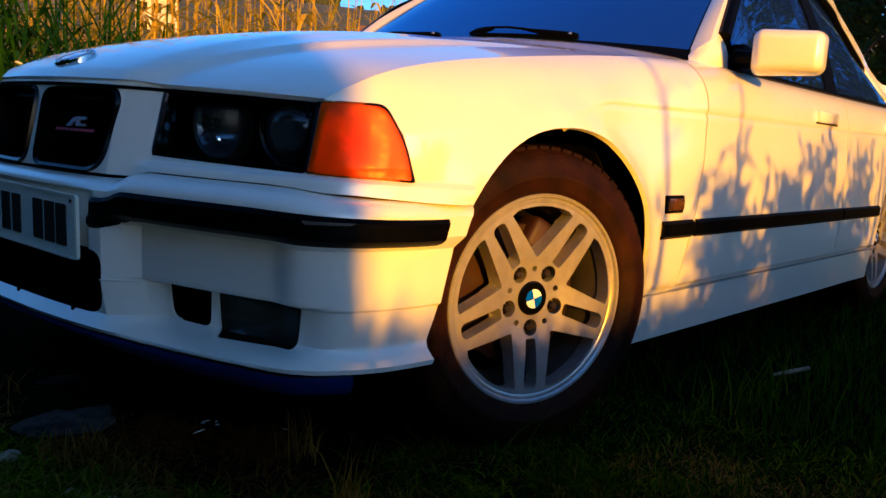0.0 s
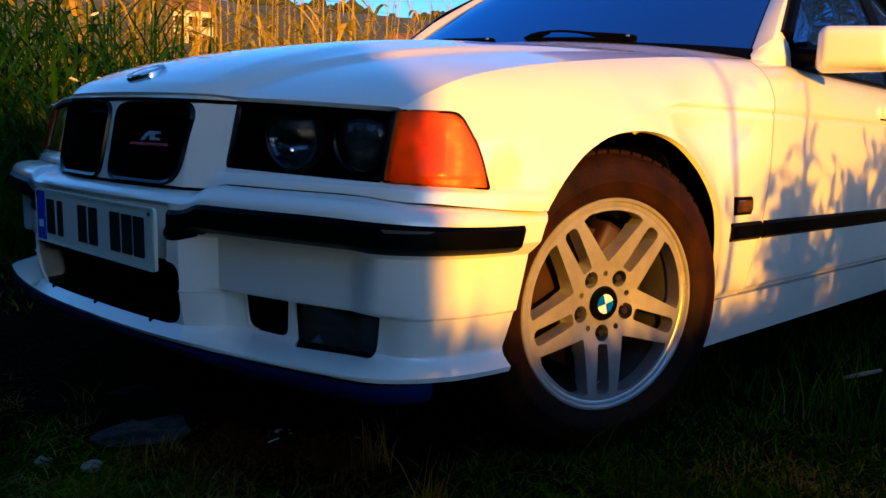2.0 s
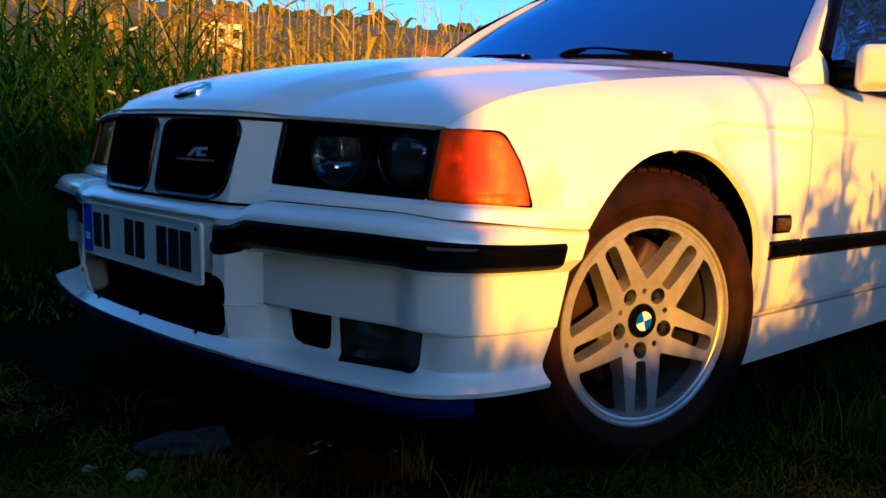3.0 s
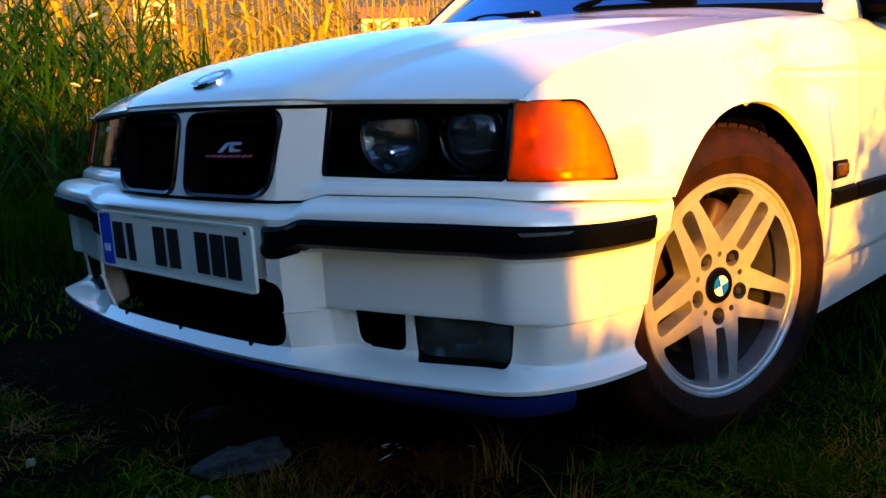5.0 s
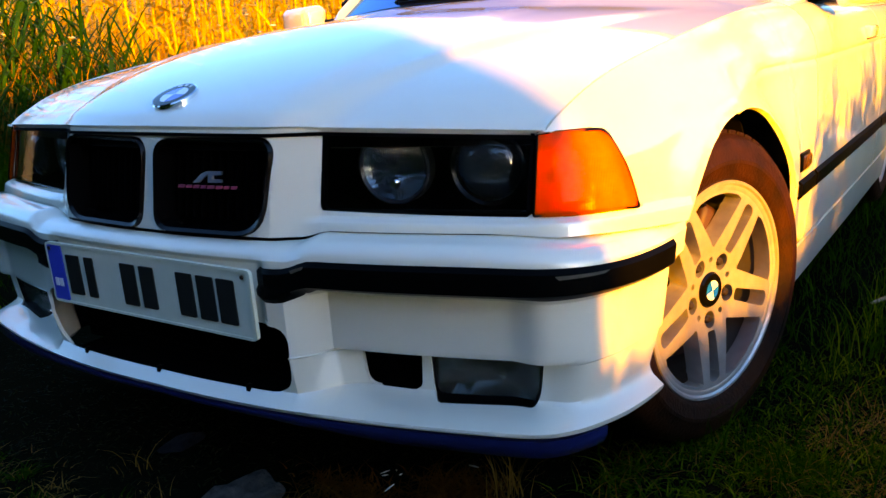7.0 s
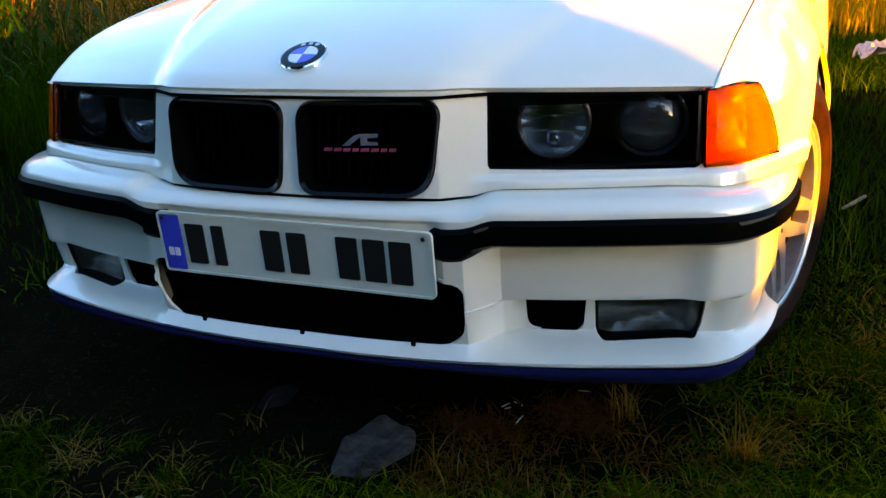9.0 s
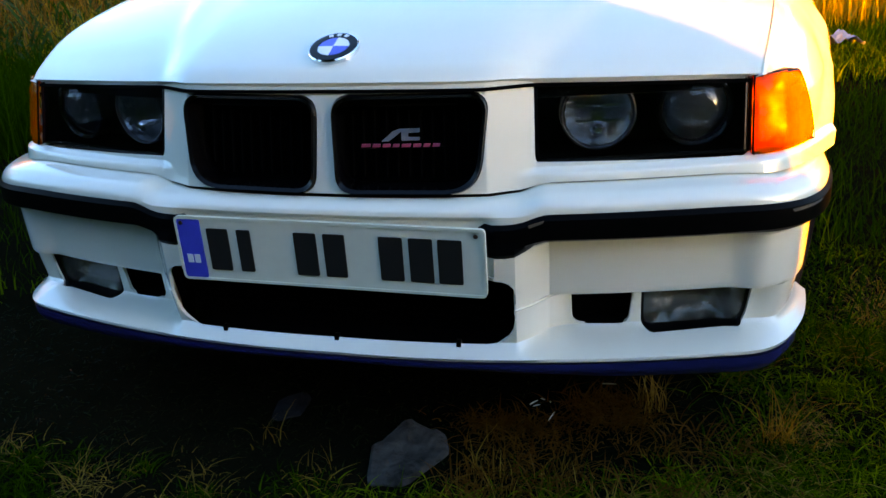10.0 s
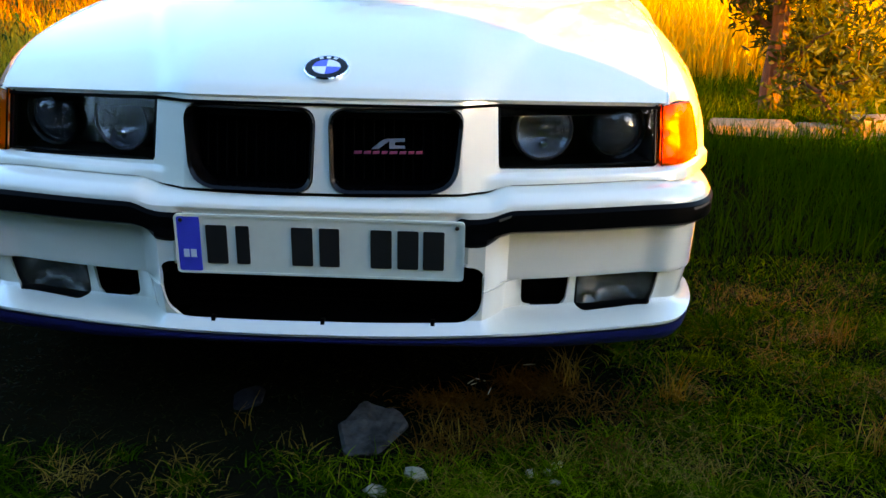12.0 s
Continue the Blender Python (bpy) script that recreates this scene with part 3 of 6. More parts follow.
            if kind == "reflector":
                part("reflector", lathe([(0.0, 0.035), (0.012, 0.034), (0.03, 0.024), (0.045, 0.008), (r - 0.004, -0.001)], 18, "y"), M["reflector"], house, "silver faceted bowl", m=at, angle=8)
                part("bulb_shield", merged(lathe([(0.0, -0.004), (0.011, -0.002), (0.013, 0.012), (0.012, 0.03)], 20, "y"), box(-0.034, 0.034, 0.0, 0.003, 0.010, 0.014), box(-0.034, 0.034, 0.0, 0.003, -0.014, -0.010), lathe([(0.0, -0.013), (0.006, -0.012), (0.011, -0.007), (0.013, 0.0), (0.011, 0.007), (0.0, 0.012)], 20, "y", (0, 0, -0.024))), M["chrome"], house, m=at)
                part("lens", lathe([(0.0, -0.010), (0.02, -0.009), (0.04, -0.006), (r - 0.003, -0.002)], 40, "y"), M["fluted"], house, "fluted glass lens", m=at, solid=0.002)
            else:
                part("lens_backing", lathe([(0.0, 0.03), (0.03, 0.028), (r - 0.004, 0.012), (r - 0.003, 0.0)], 32, "y"), M["bezel"], house, "grey bezel", m=at)
                part("lens", lathe([(0.0, -0.018), (0.012, -0.017), (0.026, -0.013), (0.040, -0.006), (0.049, 0.006)], 40, "y"), M["projector"], house, "round projector lens", m=at, solid=0.006)
                part("projector_bowl", lathe([(0.0, 0.03), (0.02, 0.025), (0.040, 0.014), (0.049, 0.007)], 32, "y"), M["bezel"], house, m=at)
        # turn signal
        ts = part("turn_signal", patch(turn, lambda u, v: nose_at(u, v, 0.003 + 0.004 * smooth(0.532, 0.55, v) * smooth(0.65, 0.63, v)), 0.008), M["amber"], car, "orange ribbed turn signal lens", solid=0.003)
        ts.visible_shadow = False
        # the faceted reflector behind the lens: a bowl round the bulb, and a flat side field
        cell = lambda u, v: 0.0026 * noise.noise((u * 34, v * 48, 1.7)) + 0.0004 * math.sin(v * 420)
        bowl = patch([(u * 0.998, v) for u, v in turn], lambda u, v: nose_at(u, v, -0.012 - 0.020 * max(0.0, 1 - ((abs(u) - 0.705) / 0.075) ** 2) * max(0.0, 1 - ((v - 0.588) / 0.062) ** 2) + cell(u, v)), 0.0032)
        part("signal_backing", bowl, M["amber_back"], ts, "bright faceted inner reflector", solid=0.002, angle=12)
        part("signal_bulb", lathe([(0.0, -0.014), (0.006, -0.012), (0.009, -0.004), (0.008, 0.008), (0.006, 0.02)], 16, "y"), M["amber_bright"], ts, "amber bulb", m=pose(*nose_at(s * 0.705, 0.588, -0.022)))
        inner = [(s * 0.735 + (u - s * 0.735) * 0.962, 0.591 + (v - 0.591) * 0.945) for u, v in turn]
        part("signal_frame", ring_mesh([nose_at(u, v, 0.0055) for u, v in turn], [nose_at(u, v, 0.0075) for u, v in inner]), M["gloss_black"], ts, "thin black edge of the lens", solid=0.001)
        part("signal_seal", (lambda o, i: ring_mesh(o, i))([nose_at(u, v, -0.001) for u, v in turn], [nose_at(u, v, -0.03) for u, v in turn]), M["rubber"], ts, "black seal", solid=0.002)
    # badge on one grille: silver slanted shape over a red bar
    at = lambda u, v, d: nose_at(u, v, -0.012 - d)
    holder = part("grille_badge", prism([(0.052, 0.568), (0.184, 0.571), (0.182, 0.580), (0.066, 0.577)], 0.004, at), M["gloss_black"], car, "small silver and red badge on the grille")
    for x0, x1 in ((0.056, 0.070), (0.074, 0.086), (0.090, 0.102), (0.106, 0.116), (0.120, 0.134), (0.138, 0.150), (0.154, 0.164), (0.168, 0.179)):
        part("badge_bar", prism([(x0, 0.5710), (x1, 0.5715), (x1 + 0.001, 0.5762), (x0 + 0.001, 0.5757)], 0.002, lambda u, v, d: nose_at(u, v, -0.0105 - d)), M["badge_red_light"], holder)
    slant = [(0.088, 0.5845), (0.100, 0.5848), (0.120, 0.599), (0.120, 0.5855), (0.148, 0.586), (0.148, 0.590), (0.130, 0.5905), (0.130, 0.597), (0.148, 0.598), (0.148, 0.603), (0.116, 0.6025), (0.106, 0.599)]
    part("badge_slant", prism([(u, v - 0.005) for u, v in slant], 0.004, at), M["silver"], holder, "slanted silver shape")
    return nose


def ring_mesh(a, b):
    bm = bmesh.new()
    p, q = [bm.verts.new(v) for v in a], [bm.verts.new(v) for v in b]
    for i in range(len(p)):
        j = (i + 1) % len(p)
        bm.faces.new((p[i], p[j], q[j], q[i]))
    return bm


# ---- bonnet and body sides ----
def bonnet_edge_x(y):
    d = max(0.0, y - 0.211)
    return 0.6385 + 0.050 * (1 - math.exp(-d / 0.28)) + 0.008 * d


def bonnet_front_y(u):
    """Front edge of the bonnet, u from -1 to 1 across."""
    return nose_plan(abs(u) * 0.638)[1] + 0.013


def bonnet_rear_y(u):
    return 1.16 + 0.15 * abs(u) ** 2.2


def rise_mid(d):
    return 0.030 * (1 - math.exp(-d / 0.09)) + 0.290 * d - 0.137 * d * d


def rise_edge(d):
    return 0.0541 * (1 - math.exp(-d / 0.0841)) + 0.1664 * d - 0.0451 * d * d - 0.0057 * smooth(0.0, 0.06, d)


def bonnet_at(u, v, drop=0.0):
    m = abs(u)
    y0, y1 = bonnet_front_y(u), bonnet_rear_y(u)
    d = (y1 - y0) * v ** 1.5
    y = y0 + d
    x = u * bonnet_edge_x(max(y, 0.224 * m))
    w = m ** 2.4
    z = 0.667 - 0.015 * m ** 2 + rise_mid(d) * (1 - w) + rise_edge(d) * w
    line = 0.292 + 0.36 * (y - 0.10)
    z += 0.011 * smooth(line + 0.022, line - 0.022, abs(x)) * smooth(1.05, 0.5, y) * smooth(-0.01, 0.02, d)
    z += 0.024 * smooth(0.80, 1.0, v) * (1 - m ** 5)
    return x, y + min(0.0, 0.045 * x) * smooth(0.6, 0.1, d), z - drop


def edge_z(y):
    d = max(0.0, y - bonnet_front_y(1.0))
    return 0.652 + rise_edge(d)


def side_x(y):
    return lerp(y, (0.20, 0.655), (0.25, 0.682), (0.30, 0.714), (0.34, 0.737), (0.43, 0.774), (0.54, 0.811), (0.66, 0.829), (0.80, 0.834), (0.95, 0.826), (1.2, 0.828), (2.0, 0.832), (2.6, 0.832), (3.05, 0.838), (3.5, 0.80), (3.75, 0.76), (3.86, 0.68))


def top_edge(y):
    """The upper edge of the side panel: bonnet edge, then the belt line."""
    if y < 1.30:
        return bonnet_edge_x(y) + 0.0035, edge_z(y)
    return lerp(y, (1.30, 0.702), (1.42, 0.742), (1.60, 0.752), (2.9, 0.752), (3.4, 0.70), (3.86, 0.60)), lerp(y, (1.30, edge_z(1.30)), (1.42, 0.822), (1.6, 0.816), (2.9, 0.818), (3.3, 0.86), (3.86, 0.85))


def crease_z(y):
    return lerp(y, (0.2, 0.585), (0.35, 0.61), (0.6, 0.655), (0.85, 0.690), (2.6, 0.702), (3.86, 0.70))


def tuck(y, z):
    """How far the side leans in below the crease; more over the front wheel."""
    return 0.010 * smooth(0.56, 0.70, z) + 0.041 * smooth(0.47, 0.68, z) * smooth(1.25, 0.85, y) * smooth(0.34, 0.56, y)


def side_at(y, w, s=1):
    """The body's side: w from 0 at the sill over 0.7 at the crease to 1 at the upper edge."""
    zc, xs = crease_z(y), side_x(y)
    if w <= 0.7:
        z = 0.175 + (zc - 0.175) * w / 0.7
        x = xs - 0.030 * max(0.0, (0.47 - z) / 0.3) ** 2 - tuck(y, z) - 0.012 * smooth(0.300, 0.288, z) * smooth(0.9, 1.0, y)
        x -= 0.005 * smooth(0.688, 0.7, w) * smooth(0.74, 0.86, y)
        fl = math.hypot(y - 0.655, z - 0.36)
        x += 0.010 * smooth(0.345, 0.285, fl)
        return s * x, y, z
    t = (w - 0.7) / 0.3
    xt, zt = top_edge(y)
    x0 = xs - tuck(y, zc)
    k = max(0.02, zt - zc)
    fr = smooth(1.25, 0.95, y)
    x, z = bez((x0, zc), (x0 - 0.012 * fr - 0.006, zc + (0.55 - 0.08 * fr) * k), (xt + (0.55 - 0.17 * fr) * (x0 - xt), zt - (0.05 + 0.13 * fr) * k), (xt, zt), t)
    x -= 0.005 * smooth(0.05, 0.0, t) * smooth(0.74, 0.86, y)
    x += 0.010 * smooth(0.345, 0.285, math.hypot(y - 0.655, z - 0.36))
    return s * x, y, z


def w_of(y, z):
    return 0.7 * (z - 0.175) / (crease_z(y) - 0.175)


def arch(yc, zc, r, n=48):
    pts = []
    for i in range(n):
        a = 2 * math.pi * i / n
        ca, sa = math.cos(a), math.sin(a)
        y, z = yc + r * math.copysign(abs(ca) ** 0.92, ca) * (1.06 if ca < 0 else 0.98), zc + r * math.copysign(abs(sa) ** 0.92, sa) * (1.0 if sa > 0 else 1.3)
        pts.append((y, w_of(y, z)))
    return pts


def build_sides():
    for s in (1, -1):
        def at(y, w):
            p = side_at(y, w, s)
            return p if s > 0 else (p[0], p[1] - 0.029 * smooth(1.2, 0.6, y), p[2])

        # front wing: from the lamp to the door
        wing = flat_sheet(sorted(set(spread(0.20, 0.42, 14) + spread(0.42, 0.95, 36) + spread(0.95, 1.24, 16))), sorted(set(spread(0, 0.7, 34) + [0.688, 0.694, 0.704, 0.71] + spread(0.7, 1.0, 18))))
        cut_hole(wing, arch(0.685, 0.3587, 0.2767, 72))
        # lower front corner belongs to the bumper; the front edge follows the lamp
        lamp_cut = [(0.15, -0.1), (0.47, -0.1), (0.452, w_of(0.45, 0.484)), (0.30, w_of(0.30, 0.5315)), (0.15, w_of(0.2, 0.55))]
        cut_hole(wing, lamp_cut)
        cut_hole(wing, [(0.1, 0.3), (0.331, w_of(0.331, 0.528)), (0.295, 0.80), (0.1, 0.80)])
        cut_hole(wing, [(0.1, 0.799), (0.295, 0.799), (0.218, 0.97), (0.214, 1.001), (0.1, 1.001)])
        # the door's leading edge
        cut_hole(wing, [(1.125, -0.01), (1.3, -0.01), (1.3, w_of(1.12, 0.29)), (1.125, w_of(1.12, 0.29))])
        cut_hole(wing, [(1.125, w_of(1.12, 0.289)), (1.3, w_of(1.12, 0.289)), (1.3, 0.43), (1.178, 0.43)])
        cut_hole(wing, [(1.178, 0.429), (1.3, 0.429), (1.3, 0.72), (1.210, 0.72)])
        cut_hole(wing, [(1.210, 0.719), (1.3, 0.719), (1.3, 0.88), (1.226, 0.88)])
        cut_hole(wing, [(1.226, 0.879), (1.3, 0.879), (1.3, 1.001), (1.239, 1.001)])
        cut_hole(wing, [(0.9, -0.01), (1.24, -0.01), (1.24, w_of(1.0, 0.2845)), (0.9, w_of(1.0, 0.2845))])
        f = part("front_wing", bend(wing, at, s < 0), M["paint"], car, "white front wing with a round wheel arch", solid=0.010)
        # sill
        sill = flat_sheet(spread(0.86, 2.80, 50), spread(0.0, w_of(1.0, 0.281), 8))
        cut_hole(sill, arch(0.685, 0.3587, 0.2767, 72))
        cut_hole(sill, arch(3.05, 0.36, 0.292))
        part("sill", bend(sill, lambda y, w: (lambda p: (p[0] + s * 0.006, p[1], p[2]))(at(y, w)), s < 0), M["paint"], car, "white sill under the doors", solid=0.02)
        # doors
        for name, y0, y1, lab in (("front_door", 1.131, 2.265, "white front door with a dark side strip"), ("rear_door", 2.272, 3.02, "white rear door")):
            door = flat_sheet(spread(y0, y1, 44), sorted(set(spread(w_of(1.5, 0.2865), 0.7, 26) + [0.688, 0.694, 0.704, 0.71] + spread(0.7, 1.0, 12))))
            if name == "front_door":
                cut_hole(door, [(1.0, -0.01), (1.131, w_of(1.12, 0.29)), (1.184, 0.43), (1.0, 0.43)])
                cut_hole(door, [(1.0, 0.429), (1.184, 0.43), (1.216, 0.72), (1.0, 0.72)])
                cut_hole(door, [(1.0, 0.719), (1.216, 0.72), (1.232, 0.88), (1.0, 0.88)])
                cut_hole(door, [(1.0, 0.879), (1.232, 0.88), (1.250, 1.001), (1.0, 1.001)])
            else:
                cut_hole(door, arch(3.05, 0.36, 0.292))
            d = part(name, bend(door, at, s < 0), M["paint"], car, lab, solid=0.012)
            hy = 2.05 if name == "front_door" else 2.82
            hp = side_at(hy, 0.755, s)
            part("door_handle", box(hp[0] - 0.012, hp[0] + 0.012, hy - 0.085, hy + 0.085, hp[2] - 0.018, hp[2] + 0.018, 0.006), M["paint"], d, "body-coloured pull handle")
            part("handle_recess", box(hp[0] - 0.006, hp[0] + 0.006, hy - 0.10, hy + 0.10, hp[2] - 0.022, hp[2] - 0.0165, 0.002), M["rubber"], d, "dark handle gap")
        # rear quarter
        rq = flat_sheet(spread(2.85, 3.86, 44), sorted(set(spread(0.0, 0.7, 30) + spread(0.7, 1.0, 10))))
        cut_hole(rq, arch(3.05, 0.36, 0.292))
        cut_hole(rq, [(2.7, -0.01), (3.026, -0.01), (3.026, 1.001), (2.7, 1.001)])
        part("rear_wing", bend(rq, at, s < 0), M["paint"], car, "white rear wing", solid=0.010)
        # side strips
        for y0, y1 in ((1.015, 1.160), (1.176, 2.262), (2.276, 2.70)):
            st = flat_sheet(spread(y0, y1, 30), spread(0, 1, 6))
            part("side_strip", bend(st, lambda y, v: (lambda p: (p[0] + s * (0.010 * min(1, 2.5 * math.sin(math.pi * min(0.97, max(0.03, v)))) - 0.001), p[1], p[2]))(at(y, w_of(y, 0.411 + 0.041 * v))), s < 0), M["rubber"], car, "black rubber side strip", solid=0.006)
        # side repeater
        p = at(1.065, w_of(1.065, 0.487))
        rp = part("side_repeater", box(p[0] - 0.008, p[0] + 0.010, 1.028, 1.100, 0.474, 0.502, 0.005), M["amber_dark"], car, "small dark orange side repeater lamp")
        part("repeater_frame", box(p[0] - 0.010, p[0] + 0.005, 1.022, 1.106, 0.468, 0.508, 0.004), M["rubber"], rp, "black frame")
        # wheel housings
        for yc in (0.672, 3.05):
            hs = bmesh.new()
            rows = []
            for k in range(3):
                x = (0.0, 0.60, 0.42)[k]
                rows.append([hs.verts.new((s * (x or side_x(yc + 0.29 * math.cos(a)) - 0.085), yc + 0.29 * math.cos(a), 0.36 + 0.29 * math.sin(a))) for a in spread(-0.2, math.pi + 0.2, 28)])
            for a, b in zip(rows, rows[1:]):
                for i in range(len(a) - 1):
                    hs.faces.new((a[i], a[i + 1], b[i + 1], b[i]))
            hs.faces.new(rows[-1])
            part("wheel_housing", hs, M["under"], car, "dark wheel housing", solid=0.004)


def build_bonnet():
    vs = spread(0, 1, 60)
    us = spread(-1, 1, 90)
    bm = bend(flat_sheet(us, vs), bonnet_at)
    bonnet = part("bonnet", bm, M["paint"], car, "white bonnet with two soft creases", solid=0.012)
    # roundel
    d = 0.060
    p, q = Vector(bonnet_at(0, (d / 1.10) ** (1 / 1.5))), Vector(bonnet_at(0, ((d + 0.012) / 1.10) ** (1 / 1.5)))
    n = Vector((0, -(q - p).z, (q - p).y)).normalized()
    at = Matrix.Translation(p + n * 0.001) @ Vector((0, 0, 1)).rotation_difference(n).to_matrix().to_4x4()
    roundel(car, at, 0.041)
    # washer jets
    return bonnet


def roundel(parent, at, r, name="bonnet_badge", label="round badge with blue and white quarters in a black ring"):
    b = part(name, lathe([(0.0, -0.002), (r, -0.002), (r, 0.004), (r * 0.96, 0.006), (r * 0.93, 0.005), (0.0, 0.0046)], 48, "z"), M["chrome"], parent, label, m=at)
    part("badge_ring", lathe([(r * 0.63, 0.0045), (r * 0.64, 0.0062), (r * 0.92, 0.0058), (r * 0.93, 0.0045)], 48, "z"), M["gloss_black"], b, "black ring")
    for k in range(4):
        bm = bmesh.new()
        c = bm.verts.new((0, 0, 0.0066))
        arc = [bm.verts.new((r * 0.61 * math.cos(a), r * 0.61 * math.sin(a), 0.006)) for a in spread(k * math.pi / 2, (k + 1) * math.pi / 2, 10)]
        for i in range(10):
            bm.faces.new((c, arc[i], arc[i + 1]))
        part("badge_quarter", bm, M["badge_blue"] if k % 2 else M["badge_white"], b, "blue quarter" if k % 2 else "white quarter", solid=0.001)
    for a in (1.15, 1.57, 1.99):
        part("ring_mark", box(-0.0035 * r / 0.041, 0.0035 * r / 0.041, r * 0.70, r * 0.86, 0.0058, 0.0066), M["white_ink"], b, m=pose(0, 0, 0, 0, 0, math.degrees(a - math.pi / 2)))
    return b


# ---- glasshouse ----
def belt(y):
    return top_edge(y)


SCREEN_BASE = ((0.0, 1.175, 0.868), (0.695, 1.375, 0.845))
SCREEN_TOP = ((0.0, 1.86, 1.262), (0.56, 1.93, 1.225))


def screen_at(u, v):
    """The windscreen: u from -1 to 1 across, v from the base up."""
    m = abs(u)
    b = [SCREEN_BASE[0][k] + (SCREEN_BASE[1][k] - SCREEN_BASE[0][k]) * (m if k == 0 else m ** 2.2) for k in range(3)]
    t = [SCREEN_TOP[0][k] + (SCREEN_TOP[1][k] - SCREEN_TOP[0][k]) * (m if k == 0 else m ** 2.2) for k in range(3)]
    p = [b[k] + (t[k] - b[k]) * v for k in range(3)]
    return math.copysign(p[0], u), p[1] - 0.012 * math.sin(math.pi * v), p[2] + 0.014 * math.sin(math.pi * v)


def roof_edge(y):
    """Upper edge of the side glass."""
    return lerp(y, (1.40, 0.735), (1.93, 0.568), (2.4, 0.560), (2.75, 0.575), (3.05, 0.63), (3.22, 0.70)), lerp(y, (1.40, 0.845), (1.65, 1.055), (1.93, 1.213), (2.15, 1.245), (2.4, 1.235), (2.7, 1.15), (2.95, 1.00), (3.12, 0.875), (3.22, 0.86))


def glass_at(y, v, s=1, inn=0.0):
    xb, zb = top_edge(y)
    xt, zt = roof_edge(y)
    t = v
    x = xb + (xt - xb) * t + 0.018 * math.sin(math.pi * t)
    z = zb + (max(zt, zb + 0.004) - zb) * t
    return s * (x - inn), y, z


def build_glasshouse():
    ws = part("windscreen", bend(flat_sheet(spread(-0.97, 0.97, 40), spread(0.02, 0.98, 20)), screen_at), M["window"], car, "dark tinted windscreen, the reflected sky's blue put into its glass", solid=0.005)
    part("screen_seal", bend(flat_sheet(spread(-1.0, 1.0, 50), spread(-0.035, 0.03, 3)), lambda u, v: (lambda p: (p[0], p[1] - 0.002, p[2] + 0.002))(screen_at(u, v))), M["rubber"], ws, "black seal along the base", solid=0.004)
    # scuttle between bonnet and screen
    sc = bmesh.new()
    r0, r1 = [], []
    for u in spread(-1, 1, 40):
        p, q = bonnet_at(u, 1.0), screen_at(u, -0.03)
        r0.append(sc.verts.new((p[0], p[1] - 0.03, p[2] - 0.02)))
        r1.append(sc.verts.new((q[0], q[1] + 0.01, q[2] - 0.012)))
    for i in range(40):
        sc.faces.new((r0[i], r0[i + 1], r1[i + 1], r1[i]))
    part("scuttle", sc, M["rubber"], car, "black scuttle panel", solid=0.01)
    # wipers
    for u0, u1 in ((-0.50, -0.06), (0.15, 0.58)):
        at = lambda t, v, up: (lambda p: (p[0], p[1] - 0.55 * up, p[2] + 0.85 * up))(screen_at(u0 + (u1 - u0) * t, v))
        w = part("wiper", tube([at(t, 0.052 - 0.012 * t, 0.004) for t in spread(0.0, 1.0, 8)], 0.0045, 6), M["rubber"], car, "black windscreen wiper")
        arm = [(-0.10, 0.002, 0.003), (0.0, 0.009, 0.007), (0.10, 0.012, 0.009), (0.19, 0.017, 0.006), (0.22, 0.020, 0.0034), (0.36, 0.021, 0.0034), (0.50, 0.018, 0.0036), (0.60, 0.014, 0.005), (0.70, 0.010, 0.008), (0.90, 0.006, 0.010), (1.0, 0.004, 0.010), (1.03, 0.003, 0.007)]
        part("wiper_arm", tube([at(t, 0.066 - 0.012 * t, up) for t, up, r in arm], [r for t, up, r in arm], 8), M["rubber"], w, "bowed wiper arm")
        part("arm_nut", lathe([(0.0, 0.005), (0.004, 0.0045), (0.006, 0.0)], 12, "z"), M["silver"], w, "bright nut", m=pose(*at(0.97, 0.046, 0.012)))
    # roof
    rf = bmesh.new()
    rows = []
    for i in range(21):
        v = i / 20
        row = []
        for u in spread(-1, 1, 24):
            m = abs(u)
            ye = lerp(v, (0, 1.93), (1, 2.66))
            xe, ze = roof_edge(ye)
            yc = lerp(v, (0, 1.86), (1, 2.70))
            zc = 1.262 + 0.038 * math.sin(math.pi * min(1, v * 0.9 + 0.1)) - 0.055 * smooth(0.55, 1.0, v)
            row.append(rf.verts.new((u * (xe + 0.004), yc + (ye - yc) * m ** 2.2, zc + (ze + 0.012 - zc) * m ** 2.6)))
        rows.append(row)
    for a, b in zip(rows, rows[1:]):
        for i in range(len(a) - 1):
            rf.faces.new((a[i], a[i + 1], b[i + 1], b[i]))
    part("roof", rf, M["paint"], car, "white roof", solid=0.02)
    # rear screen, boot lid, tail
    rs = bmesh.new()
    rows = []
    for v in spread(0, 1, 10):
        row = []
        for u in spread(-1, 1, 20):
            m = abs(u)
            top = (0.575, 2.70 - 0.04 * m * m, 1.225 - 0.05 * m ** 2.4)
            low = (0.63, 3.22 - 0.06 * m * m, 0.905 - 0.03 * m ** 2)
            row.append(rs.verts.new((u * (top[0] + (low[0] - top[0]) * v), top[1] + (low[1] - top[1]) * v, top[2] + (low[2] - top[2]) * v + 0.012 * math.sin(math.pi * v))))
        rows.append(row)
    for a, b in zip(rows, rows[1:]):
        for i in range(20):
            rs.faces.new((a[i], a[i + 1], b[i + 1], b[i]))
    part("rear_screen", rs, M["window"], car, "dark rear screen", solid=0.005)
    bl = flat_sheet(spread(-1, 1, 24), spread(0, 1, 16))

